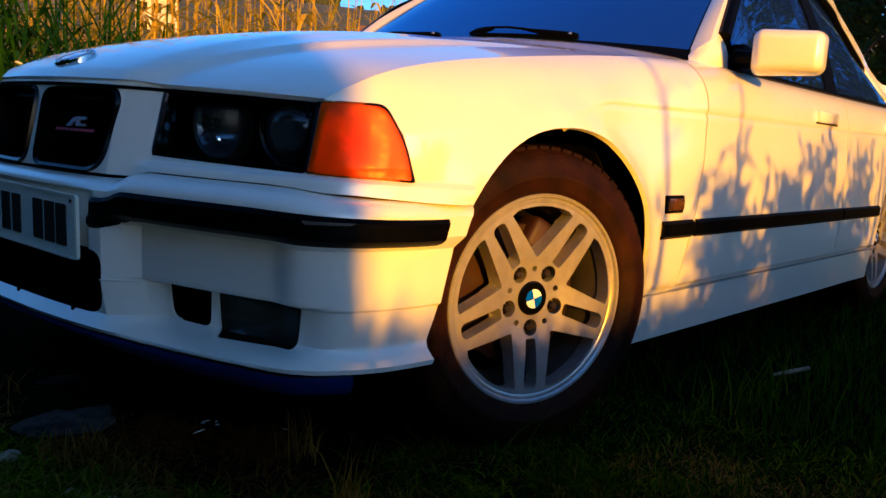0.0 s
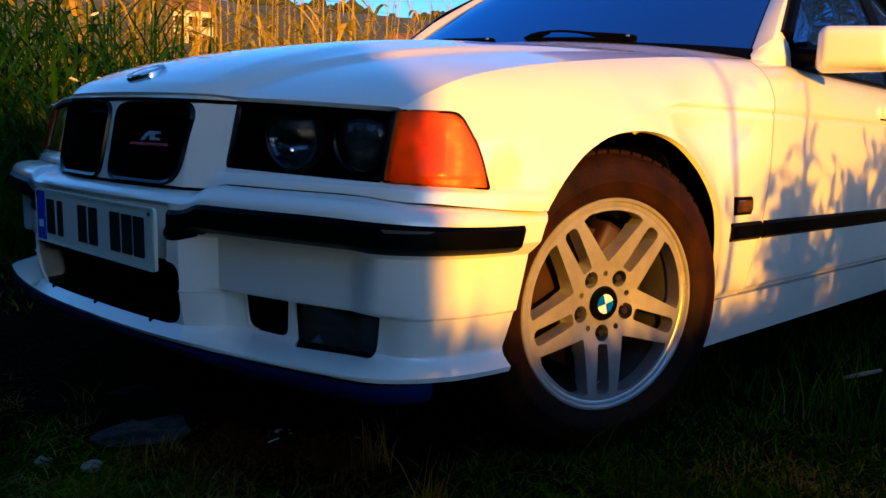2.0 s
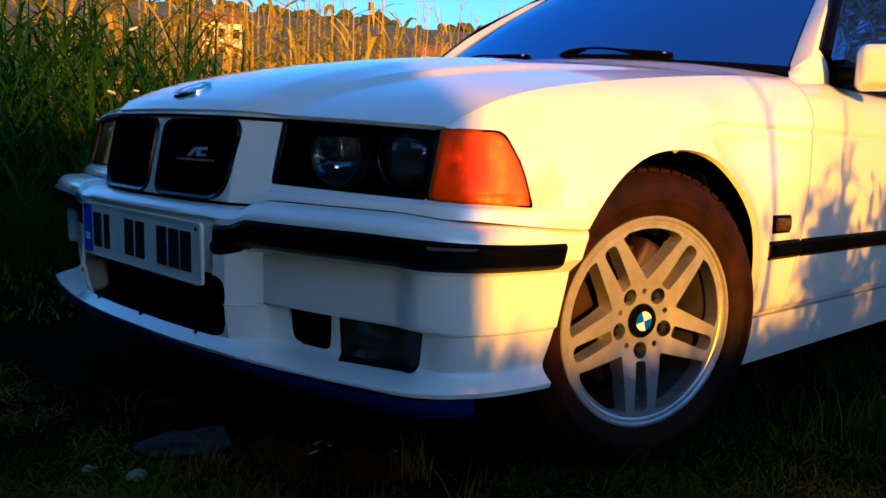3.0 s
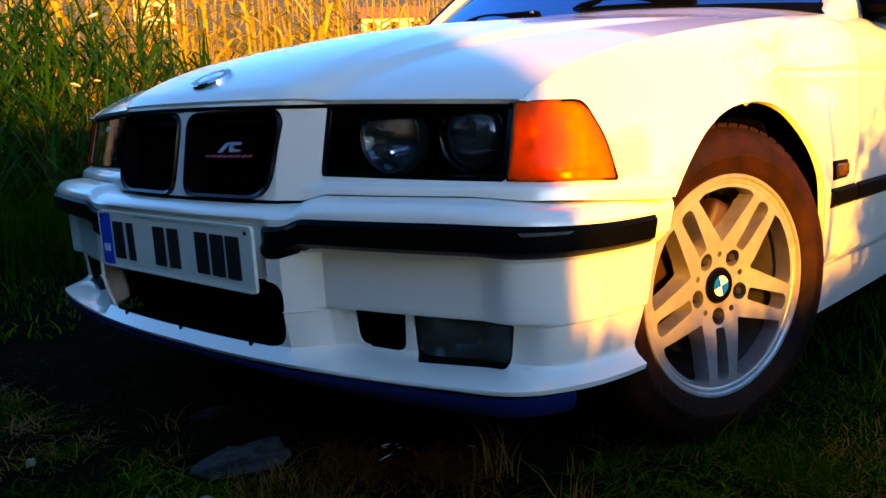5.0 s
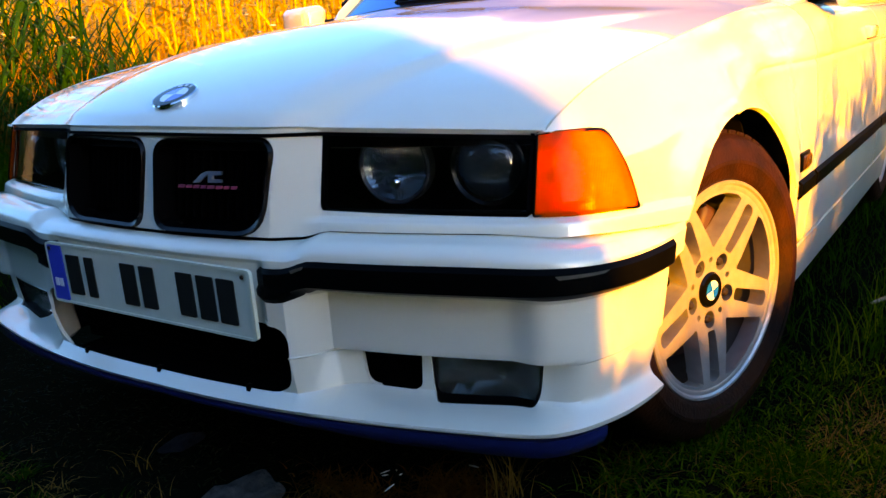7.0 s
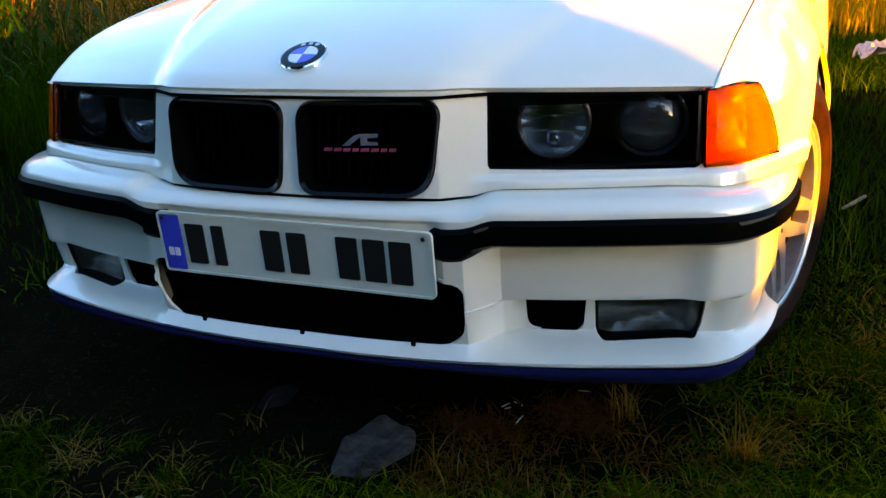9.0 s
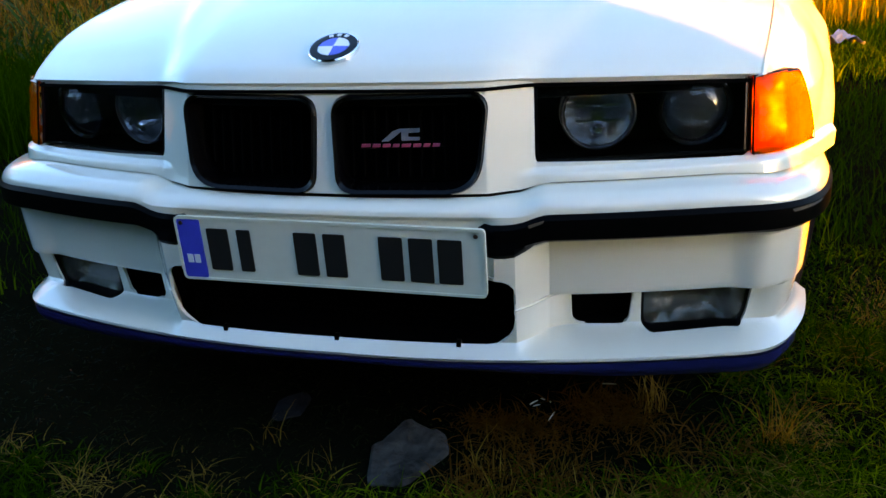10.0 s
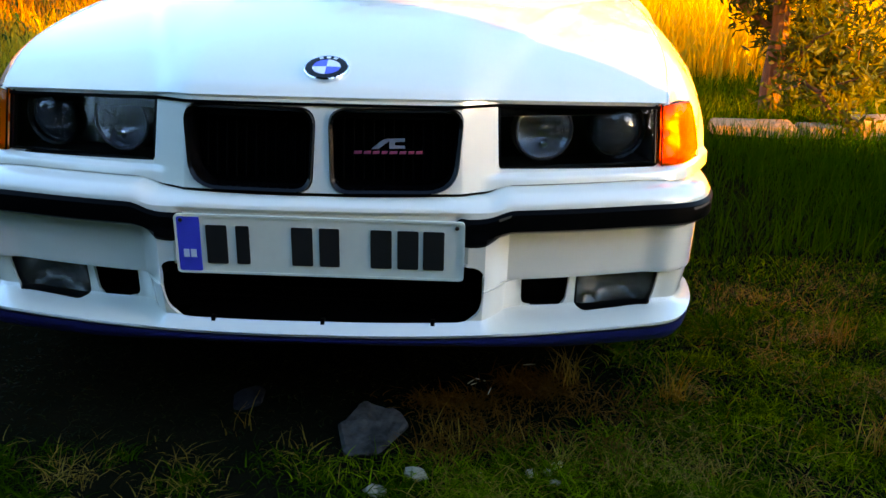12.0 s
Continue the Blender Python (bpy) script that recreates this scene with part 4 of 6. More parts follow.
    def boot_at(u, v):
        m = abs(u)
        y = 3.20 + 0.66 * min(1, v * 1.4)
        xe, ze = top_edge(y)
        z = 0.90 - 0.03 * m ** 2.4 - (0.36 * max(0, v - 0.714) / 0.286)
        z = min(z, 0.90) - 0.02 * smooth(0.3, 0.714, v)
        return u * (xe if y < 3.85 else 0.62), y - 0.06 * m * m * smooth(0.4, 0.7, v), z

    part("boot_lid", bend(bl, boot_at, True), M["paint"], car, "white boot lid", solid=0.012)
    tail = flat_sheet(spread(-1, 1, 40), spread(0, 1, 8))
    part("rear_bumper", bend(tail, lambda u, v: (math.copysign(min(0.80, abs(u) * 0.86), u), 3.95 - 0.28 * smooth(0.70, 1.0, abs(u)), 0.20 + 0.33 * v), True), M["paint"], car, "white rear bumper", solid=0.03)
    for s in (1, -1):
        part("tail_lamp", box(min(s * 0.44, s * 0.70), max(s * 0.44, s * 0.70), 3.78, 3.865, 0.60, 0.74, 0.01), M["red"], car, "red tail lamp")

    for s in (1, -1):
        def at(y, v):
            return glass_at(y, v, s)

        # screen pillar, swept round the side glass
        pil = bmesh.new()
        rows = []
        for i, v in enumerate(spread(0, 1, 16)):
            a = Vector(screen_at(s * 0.975, v))
            y = 1.475 + (2.02 - 1.475) * v
            b = Vector((s * (roof_edge(y)[0] + 0.004), y, roof_edge(y)[1]))
            m = (a + b) / 2 + Vector((s * 0.016, -0.010, 0.010))
            rows.append([pil.verts.new(p) for p in (a, a * 0.6 + m * 0.4 + Vector((s * 0.006, -0.003, 0.003)), m, b * 0.6 + m * 0.4 + Vector((s * 0.004, 0, 0.003)), b)])
        for a, b in zip(rows, rows[1:]):
            for i in range(4):
                pil.faces.new((a[i], a[i + 1], b[i + 1], b[i]))
        if s < 0:
            bmesh.ops.reverse_faces(pil, faces=pil.faces[:])
        part("screen_pillar", pil, M["paint"], car, "white windscreen pillar", solid=0.02)
        foot = bmesh.new()
        rows = []
        top = Vector(screen_at(s * 0.975, 0.0)), Vector((s * (roof_edge(1.475)[0] + 0.004), 1.475, roof_edge(1.475)[1]))
        for t in spread(0, 1, 8):
            a = Vector(side_at(1.312 + 0.170 * t, 1.0, s))
            b = top[0].lerp(top[1], t) + Vector((s * 0.016, -0.010, 0.010)) * math.sin(math.pi * t)
            rows.append([foot.verts.new(a.lerp(b, k) + Vector((s * 0.006, 0, 0.002)) * math.sin(math.pi * k) * math.sin(math.pi * t)) for k in spread(0, 1, 4)])
        for a, b in zip(rows, rows[1:]):
            for i in range(4):
                foot.faces.new((a[i], b[i], b[i + 1], a[i + 1]) if s > 0 else (a[i], a[i + 1], b[i + 1], b[i]))
        part("pillar_foot", foot, M["paint"], car, "white foot of the screen pillar", solid=0.004)
        # side glass
        for y0, y1, lab in ((1.50, 2.24, "dark front side window"), (2.34, 3.04, "dark rear side window")):
            g = flat_sheet(spread(y0, y1, 30), spread(0.02, 0.97, 14))
            part("side_window", bend(g, lambda y, v: glass_at(y, v, s, 0.006)), M["window"], car, lab, solid=0.004)
        bp = flat_sheet(spread(2.235, 2.345, 4), spread(0.0, 1.0, 10))
        part("door_pillar", bend(bp, lambda y, v: glass_at(y, v, s, 0.0)), M["rubber"], car, "black door pillar", solid=0.012)
        # rubber along the belt and round the top
        part("window_rubber", tube([(p[0] + s * 0.004, p[1], p[2] + 0.004) for p in (side_at(y, 1.0, s) for y in spread(1.46, 3.08, 36))], 0.008, 6), M["rubber"], car, "black window rubber along the belt")
        part("window_rubber", tube([(s * (roof_edge(y)[0] + 0.008), y, roof_edge(y)[1] + 0.004) for y in spread(1.46, 3.14, 50)], 0.019, 8), M["rubber"], car, "black window rubber along the roof")
        # roof rail and rear pillar in paint
        rail = bmesh.new()
        rows = []
        for y in spread(1.98, 3.26, 40):
            x, z = roof_edge(y)
            k = smooth(2.45, 3.1, y)
            inner = Vector((s * (x - 0.03 - 0.02 * k), y + 0.06 * k, z + 0.022 + 0.03 * k))
            outer = Vector((s * (x + 0.010), y, z - 0.002))
            mid = (inner + outer) / 2 + Vector((s * 0.012, 0, 0.014))
            rows.append([rail.verts.new(v) for v in (outer, mid, inner)])
        for a, b in zip(rows, rows[1:]):
            for i in range(2):
                rail.faces.new((a[i], a[i + 1], b[i + 1], b[i]))
        part("roof_rail", rail, M["paint"], car, "white roof rail and rear pillar", solid=0.02)
        cp = bmesh.new()
        rows = []
        for v in spread(0, 1, 10):
            p = Vector((s * 0.56, 2.72, 1.16)) * (1 - v) + Vector((s * 0.64, 3.24, 0.895)) * v
            q = glass_at(3.02 + 0.18 * v, (1 - v) * 0.9, s)
            rows.append([cp.verts.new(p), cp.verts.new(q)])
        for a, b in zip(rows, rows[1:]):
            cp.faces.new((a[0], a[1], b[1], b[0]))
        part("rear_pillar", cp, M["paint"], car, "white rear pillar", solid=0.02)
        # door mirror
        base = prism(rpoly([(1.47, 0.832), (1.61, 0.828), (1.575, 0.882), (1.505, 0.890)], 0.01), 0.03, lambda u, v, d: (s * (0.742 + d - 0.24 * (v - 0.84)), u, v))
        mir = part("door_mirror", base, M["rubber"], car, "white door mirror on a black foot")
        arm = tube([(s * 0.75, 1.49, 0.845), (s * 0.79, 1.475, 0.842), (s * 0.83, 1.462, 0.842)], [0.030, 0.026, 0.024], 10)
        part("mirror_arm", arm, M["rubber"], mir, "black mirror arm")
        sh = box(-0.088, 0.088, -0.045, 0.040, -0.056, 0.056, 0.024, 5)
        for v in sh.verts:
            k = (v.co.y + 0.045) / 0.085
            v.co.x *= 0.88 + 0.14 * k
            v.co.z *= 0.86 + 0.16 * k
            v.co.z *= 1.0 - 0.10 * (s * v.co.x / 0.1) * 0.5
        part("mirror_shell", sh, M["paint"], mir, "white mirror shell", m=pose(s * 0.900, 1.44, 0.858, 0, 0, s * 16))
        gl = prism(rpoly([(-0.080, -0.046), (0.080, -0.046), (0.080, 0.046), (-0.080, 0.046)], 0.02), 0.003, lambda u, v, d: (u, 0.0405 + d, v))
        part("mirror_glass", gl, M["chrome"], mir, "mirror glass", m=pose(s * 0.900, 1.44, 0.858, 0, 0, s * 16))

    # inside: floor pan, dashboard, steering wheel, seats
    part("floor_pan", box(-0.70, 0.70, 0.98, 3.7, 0.18, 0.26, 0.02), M["under"], car, "dark floor pan")
    part("engine_tray", box(-0.40, 0.40, 0.14, 1.0, 0.215, 0.24, 0.01), M["under"], car, "dark engine tray")
    part("bulkhead", box(-0.66, 0.66, 1.18, 1.24, 0.25, 0.80, 0.02), M["under"], car, "dark bulkhead")
    part("front_crossbeam", box(-0.60, 0.60, 0.28, 0.34, 0.30, 0.62, 0.02), M["dark"], car, "dark radiator and crossbeam")
    part("dashboard", box(-0.62, 0.62, 1.26, 1.62, 0.62, 0.82, 0.05, 3), M["cloth"], car, "dark dashboard")
    for x, y in ((0.34, 2.05), (-0.34, 2.05), (0.32, 2.85), (-0.32, 2.85)):
        seat = part("seat", box(x - 0.25, x + 0.25, y - 0.30, y + 0.20, 0.28, 0.50, 0.06, 3), M["cloth"], car, "dark cloth seat")
        part("seat_back", box(x - 0.24, x + 0.24, y + 0.14, y + 0.28, 0.45, 0.98, 0.06, 3), M["cloth"], seat)
        part("head_rest", box(x - 0.12, x + 0.12, y + 0.20, y + 0.28, 0.98, 1.10, 0.03, 3), M["cloth"], seat)
    ring = [(0.34 + 0.185 * math.cos(a), 1.72 - 0.09 * math.sin(a), 0.80 + 0.165 * math.sin(a)) for a in spread(0, 2 * math.pi, 28)]
    part("steering_wheel", tube(ring, 0.014, 8), M["cloth"], car, "dark steering wheel")


# ---- wheels ----
RIM = 0.204


def face_depth(r):
    """How far the wheel's face lies outward at a radius."""
    return lerp(r, (0.0, -0.012), (0.035, -0.012), (0.06, -0.010), (0.10, -0.002), (0.16, 0.004), (0.185, 0.005), (0.21, 0.004))


def spoke_hole(centre):
    """A wide window between two pairs of spokes."""
    pts, c = [], radians(centre)
    for sgn in (1, -1):
        rs = spread(0.083, 0.177, 8) if sgn > 0 else spread(0.177, 0.083, 8)
        for r in rs:
            half = radians(36) - math.asin(min(0.99, (0.0470 - 0.0105 * (r - 0.083) / 0.094) / r))
            half = max(half, 0.02)
            pts.append((r, sgn * half))
    flat = [(r * math.cos(c + a), r * math.sin(c + a)) for r, a in pts]
    # the outer side bows along the rim
    outer_half = pts[8][1]
    bow = [(0.1815 * math.cos(c + outer_half * t), 0.1815 * math.sin(c + outer_half * t)) for t in spread(0.82, -0.82, 8)]
    return hull(flat + bow)


def hull(pts):
    pts = sorted(set((round(x, 6), round(y, 6)) for x, y in pts))

    def half(ps):
        out = []
        for p in ps:
            while len(out) > 1 and (out[-1][0] - out[-2][0]) * (p[1] - out[-2][1]) - (out[-1][1] - out[-2][1]) * (p[0] - out[-2][0]) <= 0:
                out.pop()
            out.append(p)
        return out
    a, b = half(pts), half(pts[::-1])
    return a[:-1] + b[:-1]


def slot_hole(centre):
    c = radians(centre)
    base = rpoly([(0.079, -0.0115), (0.177, -0.0165), (0.177, 0.0165), (0.079, 0.0115)], [0.006, 0.0155, 0.0155, 0.006], 5)
    return [(u * math.cos(c) - v * math.sin(c), u * math.sin(c) + v * math.cos(c)) for u, v in base]


def build_wheel(at, spin=0.0, outward=1):
    """A five-spoke alloy with split spokes; the mesh faces +x."""
    n = 90
    bm = bmesh.new()
    radii = [0.028, 0.04, 0.052, 0.064, 0.078, 0.092, 0.106, 0.12, 0.134, 0.148, 0.162, 0.174, 0.184, 0.192]
    rings = [[bm.verts.new((r * math.cos(2 * math.pi * i / n), r * math.sin(2 * math.pi * i / n), 0)) for i in range(n)] for r in radii]
    for a, b in zip(rings, rings[1:]):
        for i in range(n):
            bm.faces.new((a[i], b[i], b[(i + 1) % n], a[(i + 1) % n]))
    for k in range(5):
        cut_hole(bm, spoke_hole(90 + 72 * k))
        cut_hole(bm, slot_hole(54 + 72 * k))
        a = radians(54 + 72 * k)
        cut_hole(bm, [(0.058 * math.cos(a) + 0.0165 * math.cos(t), 0.058 * math.sin(a) + 0.0165 * math.sin(t)) for t in spread(0, 2 * math.pi * 11 / 12, 11)])
        a = radians(90 + 72 * k)
        cut_hole(bm, [(0.058 * math.cos(a) + 0.006 * math.cos(t), 0.058 * math.sin(a) + 0.006 * math.sin(t)) for t in spread(0, 2 * math.pi * 7 / 8, 7)])
    bend(bm, lambda u, v: (face_depth(math.hypot(u, v)), u, v))
    wheel = part("wheel", bm, M["alloy"], car, "silver alloy wheel with five split spokes", solid=0.034, angle=40, m=at)
    edge = wheel.modifiers.new("edge", "BEVEL")
    edge.width, edge.segments, edge.limit_method, edge.angle_limit = 0.0028, 2, "ANGLE", radians(50)
    part("rim", lathe([(0.186, -0.030), (0.186, 0.004), (0.190, 0.0065), (0.196, 0.007), (0.1995, 0.011), (RIM, 0.0115), (RIM + 0.002, 0.008), (RIM, 0.0), (0.196, -0.030), (0.186, -0.030)], 90), M["alloy"], wheel, "polished rim lip")
    part("barrel", lathe([(0.196, -0.031), (0.184, -0.06), (0.178, -0.12), (0.196, -0.17), (0.192, -0.172), (0.172, -0.12), (0.178, -0.06), (0.186, -0.031), (0.196, -0.031)], 60), M["barrel"], wheel, "grey inner barrel darkened for the shade behind the spokes")
    part("dust_shield", lathe([(0.0, -0.125), (0.165, -0.125), (0.168, -0.130), (0.0, -0.131)], 40), M["under"], wheel, "dark shield behind the brake")
    part("tyre", lathe([(0.196, -0.165), (0.206, -0.178), (0.24, -0.186), (0.270, -0.178), (0.288, -0.160), (0.2935, -0.12), (0.295, -0.08), (0.2935, -0.04), (0.287, -0.004), (0.276, 0.010), (0.262, 0.017), (0.245, 0.020), (0.243, 0.0215), (0.236, 0.0215), (0.234, 0.020), (0.216, 0.017), (0.206, 0.010), (0.199, -0.004)], 90), M["tyre"], wheel, "dusty black tyre")
    for k in range(64):
        a = 2 * math.pi * k / 64
        if math.sin(a) > -0.3:
            t = part("tread_block", box(-0.030, 0.004, -0.0115, 0.0115, 0.284, 0.2945, 0.002, 1), M["tyre"], wheel, m=pose(-0.012, 0, 0, math.degrees(a) - 90, 0, 0))
    part("brake_disc", lathe([(0.05, -0.062), (0.138, -0.062), (0.14, -0.066), (0.14, -0.08), (0.05, -0.082)], 60), M["steel"], wheel, "rusty brake disc")
    part("hub_bell", lathe([(0.0, -0.03), (0.06, -0.03), (0.066, -0.036), (0.068, -0.064)], 40), M["under"], wheel, "dark hub")
    part("caliper", box(-0.10, -0.035, -0.055, 0.055, 0.085, 0.152, 0.014, 3), M["caliper"], wheel, "red-brown brake caliper", m=pose(0, 0, 0, -28, 0, 0))
    for k in range(5):
        a = radians(54 + 72 * k)
        part("wheel_bolt", lathe([(0.0, -0.010), (0.006, -0.010), (0.0085, -0.013), (0.009, -0.03)], 6), M["bolt"], wheel, m=pose(0, 0.058 * math.cos(a), 0.058 * math.sin(a)))
    part("valve", tube([(0.0, 0.0, -0.176), (0.012, 0.0, -0.182)], [0.004, 0.003], 8), M["rubber"], wheel, m=pose(0, 0, 0, 198, 0, 0))
    cap = part("hub_cap", lathe([(0.0, -0.006), (0.031, -0.006), (0.034, -0.010), (0.034, -0.02)], 40), M["gloss_black"], wheel, "black hub cap with blue and white quarters")
    for k in range(4):
        q = bmesh.new()
        c = q.verts.new((-0.0045, 0, 0))
        arc = [q.verts.new((-0.005, 0.019 * math.cos(t), 0.019 * math.sin(t))) for t in spread(k * math.pi / 2 + 0.3, (k + 1) * math.pi / 2 + 0.3, 8)]
        for i in range(8):
            q.faces.new((c, arc[i], arc[i + 1]))
        part("cap_quarter", q, M["badge_blue"] if k % 2 else M["badge_white"], cap, "blue quarter" if k % 2 else "white quarter")
    return wheel


M["fluted"] = ribbed(material("fluted_lamp_glass", (0.85, 0.90, 0.90), 0.03, trans=1.0, ior=1.35), 70, 0.6)
# darker than the rim: shade in the spoke gaps is put into this colour
M["barrel"] = material("shaded_barrel", (0.09, 0.085, 0.08), 0.45, metal=0.4, second=(0.06, 0.045, 0.03), scale=30)
M["fog_mirror"] = material("dull_fog_reflector", (0.55, 0.54, 0.50), 0.2, metal=1.0, vary=0.3, scale=40)
M["bolt"] = material("dark_bolt_steel", (0.055, 0.04, 0.03), 0.45, metal=0.7, vary=0.4, scale=60)
M["bezel"] = material("dark_grey_bezel", (0.022, 0.024, 0.027), 0.35, vary=0.2)
M["amber_back"] = material("amber_inner_reflector", (1.0, 0.72, 0.40), 0.34, metal=0.5, vary=0.25, scale=60)
M["amber_dark"] = material("dark_amber_lens", (0.10, 0.04, 0.012), 0.2, coat=0.4, vary=0.3, scale=60)
M["amber_bright"] = material("amber_reflector_streak", (1.0, 0.24, 0.008), 0.3, vary=0.35, scale=70, spec=0.2)
# serves the worn rubber and the painted glint alike
M["scuff"] = material("worn_rubber_and_glint", (0.085, 0.075, 0.055), 0.7, vary=0.5, scale=80)
M["badge_red_light"] = material("light_red_enamel", (0.42, 0.05, 0.09), 0.3, vary=0.2)

bumper = build_bumper()
build_plate(bumper)
build_nose()
build_bonnet()
build_sides()
build_glasshouse()
STEER = 17.0
wheel = build_wheel(pose(0.757, 0.660, 0.305, 0, 0, -STEER))
build_wheel(pose(-0.757, 0.660, 0.305, 0, 0, 180 - STEER))
build_wheel(pose(0.762, 3.05, 0.305))
build_wheel(pose(-0.762, 3.05, 0.305, 0, 0, 180))


# ---- the ground ----
def ground_z(x, y):
    near = smooth(6.0, 2.0, math.hypot(x, y - 1.5))
    z = 0.035 * (noise.noise((x * 0.5, y * 0.5, 3.1)) + 0.5 * noise.noise((x * 1.7, y * 1.7, 8.0))) * (1 - 0.55 * near)
    return z - 0.004


def build_ground():
    bm = bmesh.new()
    us = [-1500, -600, -250, -100, -50, -25] + spread(-14, -3.2, 18) + spread(-3, 4, 46) + spread(4.5, 14, 18) + [25, 50, 100, 250, 600, 1500]
    rows = [[bm.verts.new((x, y + 1.5, ground_z(x, y + 1.5) if abs(x) < 20 and abs(y) < 20 else 0.0)) for x in us] for y in us]
    for a, b in zip(rows, rows[1:]):
        for i in range(len(us) - 1):
            bm.faces.new((a[i], a[i + 1], b[i + 1], b[i]))
    tagged(finish(bm, "ground", M["ground"]), "rough turf ground, deep shade put into its near-black soil", "ground", kind="structure")


def blade_field(name, mat, label, category, count, place, height, width, lean, seed, segments=3):
    """Many thin blades as one mesh. place(rng, n) gives x and y."""
    rng = np.random.default_rng(seed)
    x, y = place(rng, count)
    n = len(x)
    z = np.array([ground_z(a, b) for a, b in zip(x, y)]) - 0.004
    h = rng.uniform(*height, n) * (0.6 + 0.4 * rng.random(n))
    w = rng.uniform(*width, n)
    ang, tip = rng.uniform(0, 2 * np.pi, n), rng.uniform(*lean, n) * h
    face = ang + np.pi / 2 + rng.normal(0, 0.5, n)
    verts, levels = [], np.linspace(0, 1, segments + 1)
    for t in levels:
        off, k = tip * t ** 2.0, (1 - t) ** 0.7 * (1 if t < 1 else 0)
        zz = z + h * (t - 0.22 * (tip / np.maximum(h, 1e-4)) * t ** 3)
        cx, cy = x + off * np.cos(ang), y + off * np.sin(ang)
        for sgn in ((-1, 1) if t < 1 else (0,)):
            verts.append(np.stack([cx + sgn * k * w / 2 * np.cos(face), cy + sgn * k * w / 2 * np.sin(face), zz], 1))
    per = len(verts)
    co = np.stack(verts, 1).reshape(-1, 3)
    base = np.arange(n) * per
    loops, starts, totals = [], [], []
    quads = [np.stack([base + 2 * s, base + 2 * s + 1, base + 2 * s + 3, base + 2 * s + 2], 1) for s in range(segments - 1)]
    tris = np.stack([base + per - 3, base + per - 2, base + per - 1], 1)
    me = bpy.data.meshes.new(name)
    me.from_pydata(co.tolist(), [], np.concatenate(quads).tolist() + tris.tolist())
    me.materials.append(mat)
    me.polygons.foreach_set("use_smooth", [True] * len(me.polygons))
    return tagged(new(name, me), label, category, kind="stuff")


def box_place(x0, x1, y0, y1, clump=0.0, scale=2.0, cut=None):
    def place(rng, n):
        x, y = rng.uniform(x0, x1, n), rng.uniform(y0, y1, n)
        if clump:
            keep = np.array([noise.noise((a * scale, b * scale, 5.0)) for a, b in zip(x, y)]) + rng.normal(0, 0.25, n) > clump
            x, y = x[keep], y[keep]
        if cut is not None:
            keep = np.array([cut(a, b) for a, b in zip(x, y)])
            x, y = x[keep], y[keep]
        return x, y
    return place


def clump_place(x0, x1, y0, y1, clumps, size, soil=False):
    def place(rng, n):
        cx, cy, s = rng.uniform(x0, x1, clumps), rng.uniform(y0, y1, clumps), rng.uniform(0.5, 1.4, clumps) * size
        k = rng.integers(0, clumps, n)
        x, y = cx[k] + rng.normal(0, 1, n) * s[k], cy[k] + rng.normal(0, 1, n) * s[k]
        keep = np.array([clear_of_stone(a, b) and (soil or not bare_soil(a, b)) for a, b in zip(x, y)])
        return x[keep], y[keep]
    return place


def clear_of_stone(x, y):
    return ((x - 0.085) / 0.046) ** 2 + ((y - 0.078) / 0.070) ** 2 > 1 + 0.5 * noise.noise((x * 60, y * 60, 9.0)) and ((x + 0.195) / 0.05) ** 2 + ((y - 0.175) / 0.05) ** 2 > 1


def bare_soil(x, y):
    """Soil left without grass under and before the car's front; its black colour stands for shade."""
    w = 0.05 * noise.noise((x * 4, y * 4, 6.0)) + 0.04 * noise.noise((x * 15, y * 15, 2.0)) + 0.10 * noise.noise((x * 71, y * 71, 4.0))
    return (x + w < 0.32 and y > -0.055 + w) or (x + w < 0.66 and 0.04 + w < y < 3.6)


def thin_near_car(x, y):
    if bare_soil(x, y):
        return False
    # grass thins towards low x, where the black soil stands for shade
    bare = smooth(0.5, -0.2, x) * 0.80 + 0.35 * smooth(-0.05, 0.15, y) * smooth(0.95, 0.7, abs(x))
    return clear_of_stone(x, y) and 0.5 + 0.5 * noise.noise((x * 3.1, y * 3.1, 11.0)) + 0.35 * noise.noise((x * 40, y * 40, 2.0)) > bare


def tuft(name, x, y, n, h, seed, mat, label):
    rng = np.random.default_rng(seed)
    return blade_field(name, mat, label, "grass tuft", n, lambda r, k: (x + r.normal(0, 0.022, k), y + r.normal(0, 0.022, k)), (h * 0.5, h), (0.002, 0.0035), (0.2, 1.0), seed)


def lump(name, x, y, sx, sy, sz, seed, mat, label, category, z=None, cuts=3):
    bm = bmesh.new()
    bmesh.ops.create_icosphere(bm, subdivisions=cuts, radius=1.0)
    for v in bm.verts:
        k = 1 + 0.28 * noise.noise(v.co * 1.3 + Vector((seed * 3.7, 0, 0))) + 0.10 * noise.noise(v.co * 4 + Vector((0, seed * 2.1, 0)))
        v.co = Vector((v.co.x * sx * k, v.co.y * sy * k, max(v.co.z, -0.35) * sz * k * (1 + 0.5 * noise.noise(v.co * 5 + Vector((seed, 0, 0))))))
    ob = finish(bm, name, mat, angle=25)
    ob.matrix_basis = pose(x, y, (ground_z(x, y) if z is None else z), 0, 0, seed * 47)
    return tagged(ob, label, category)


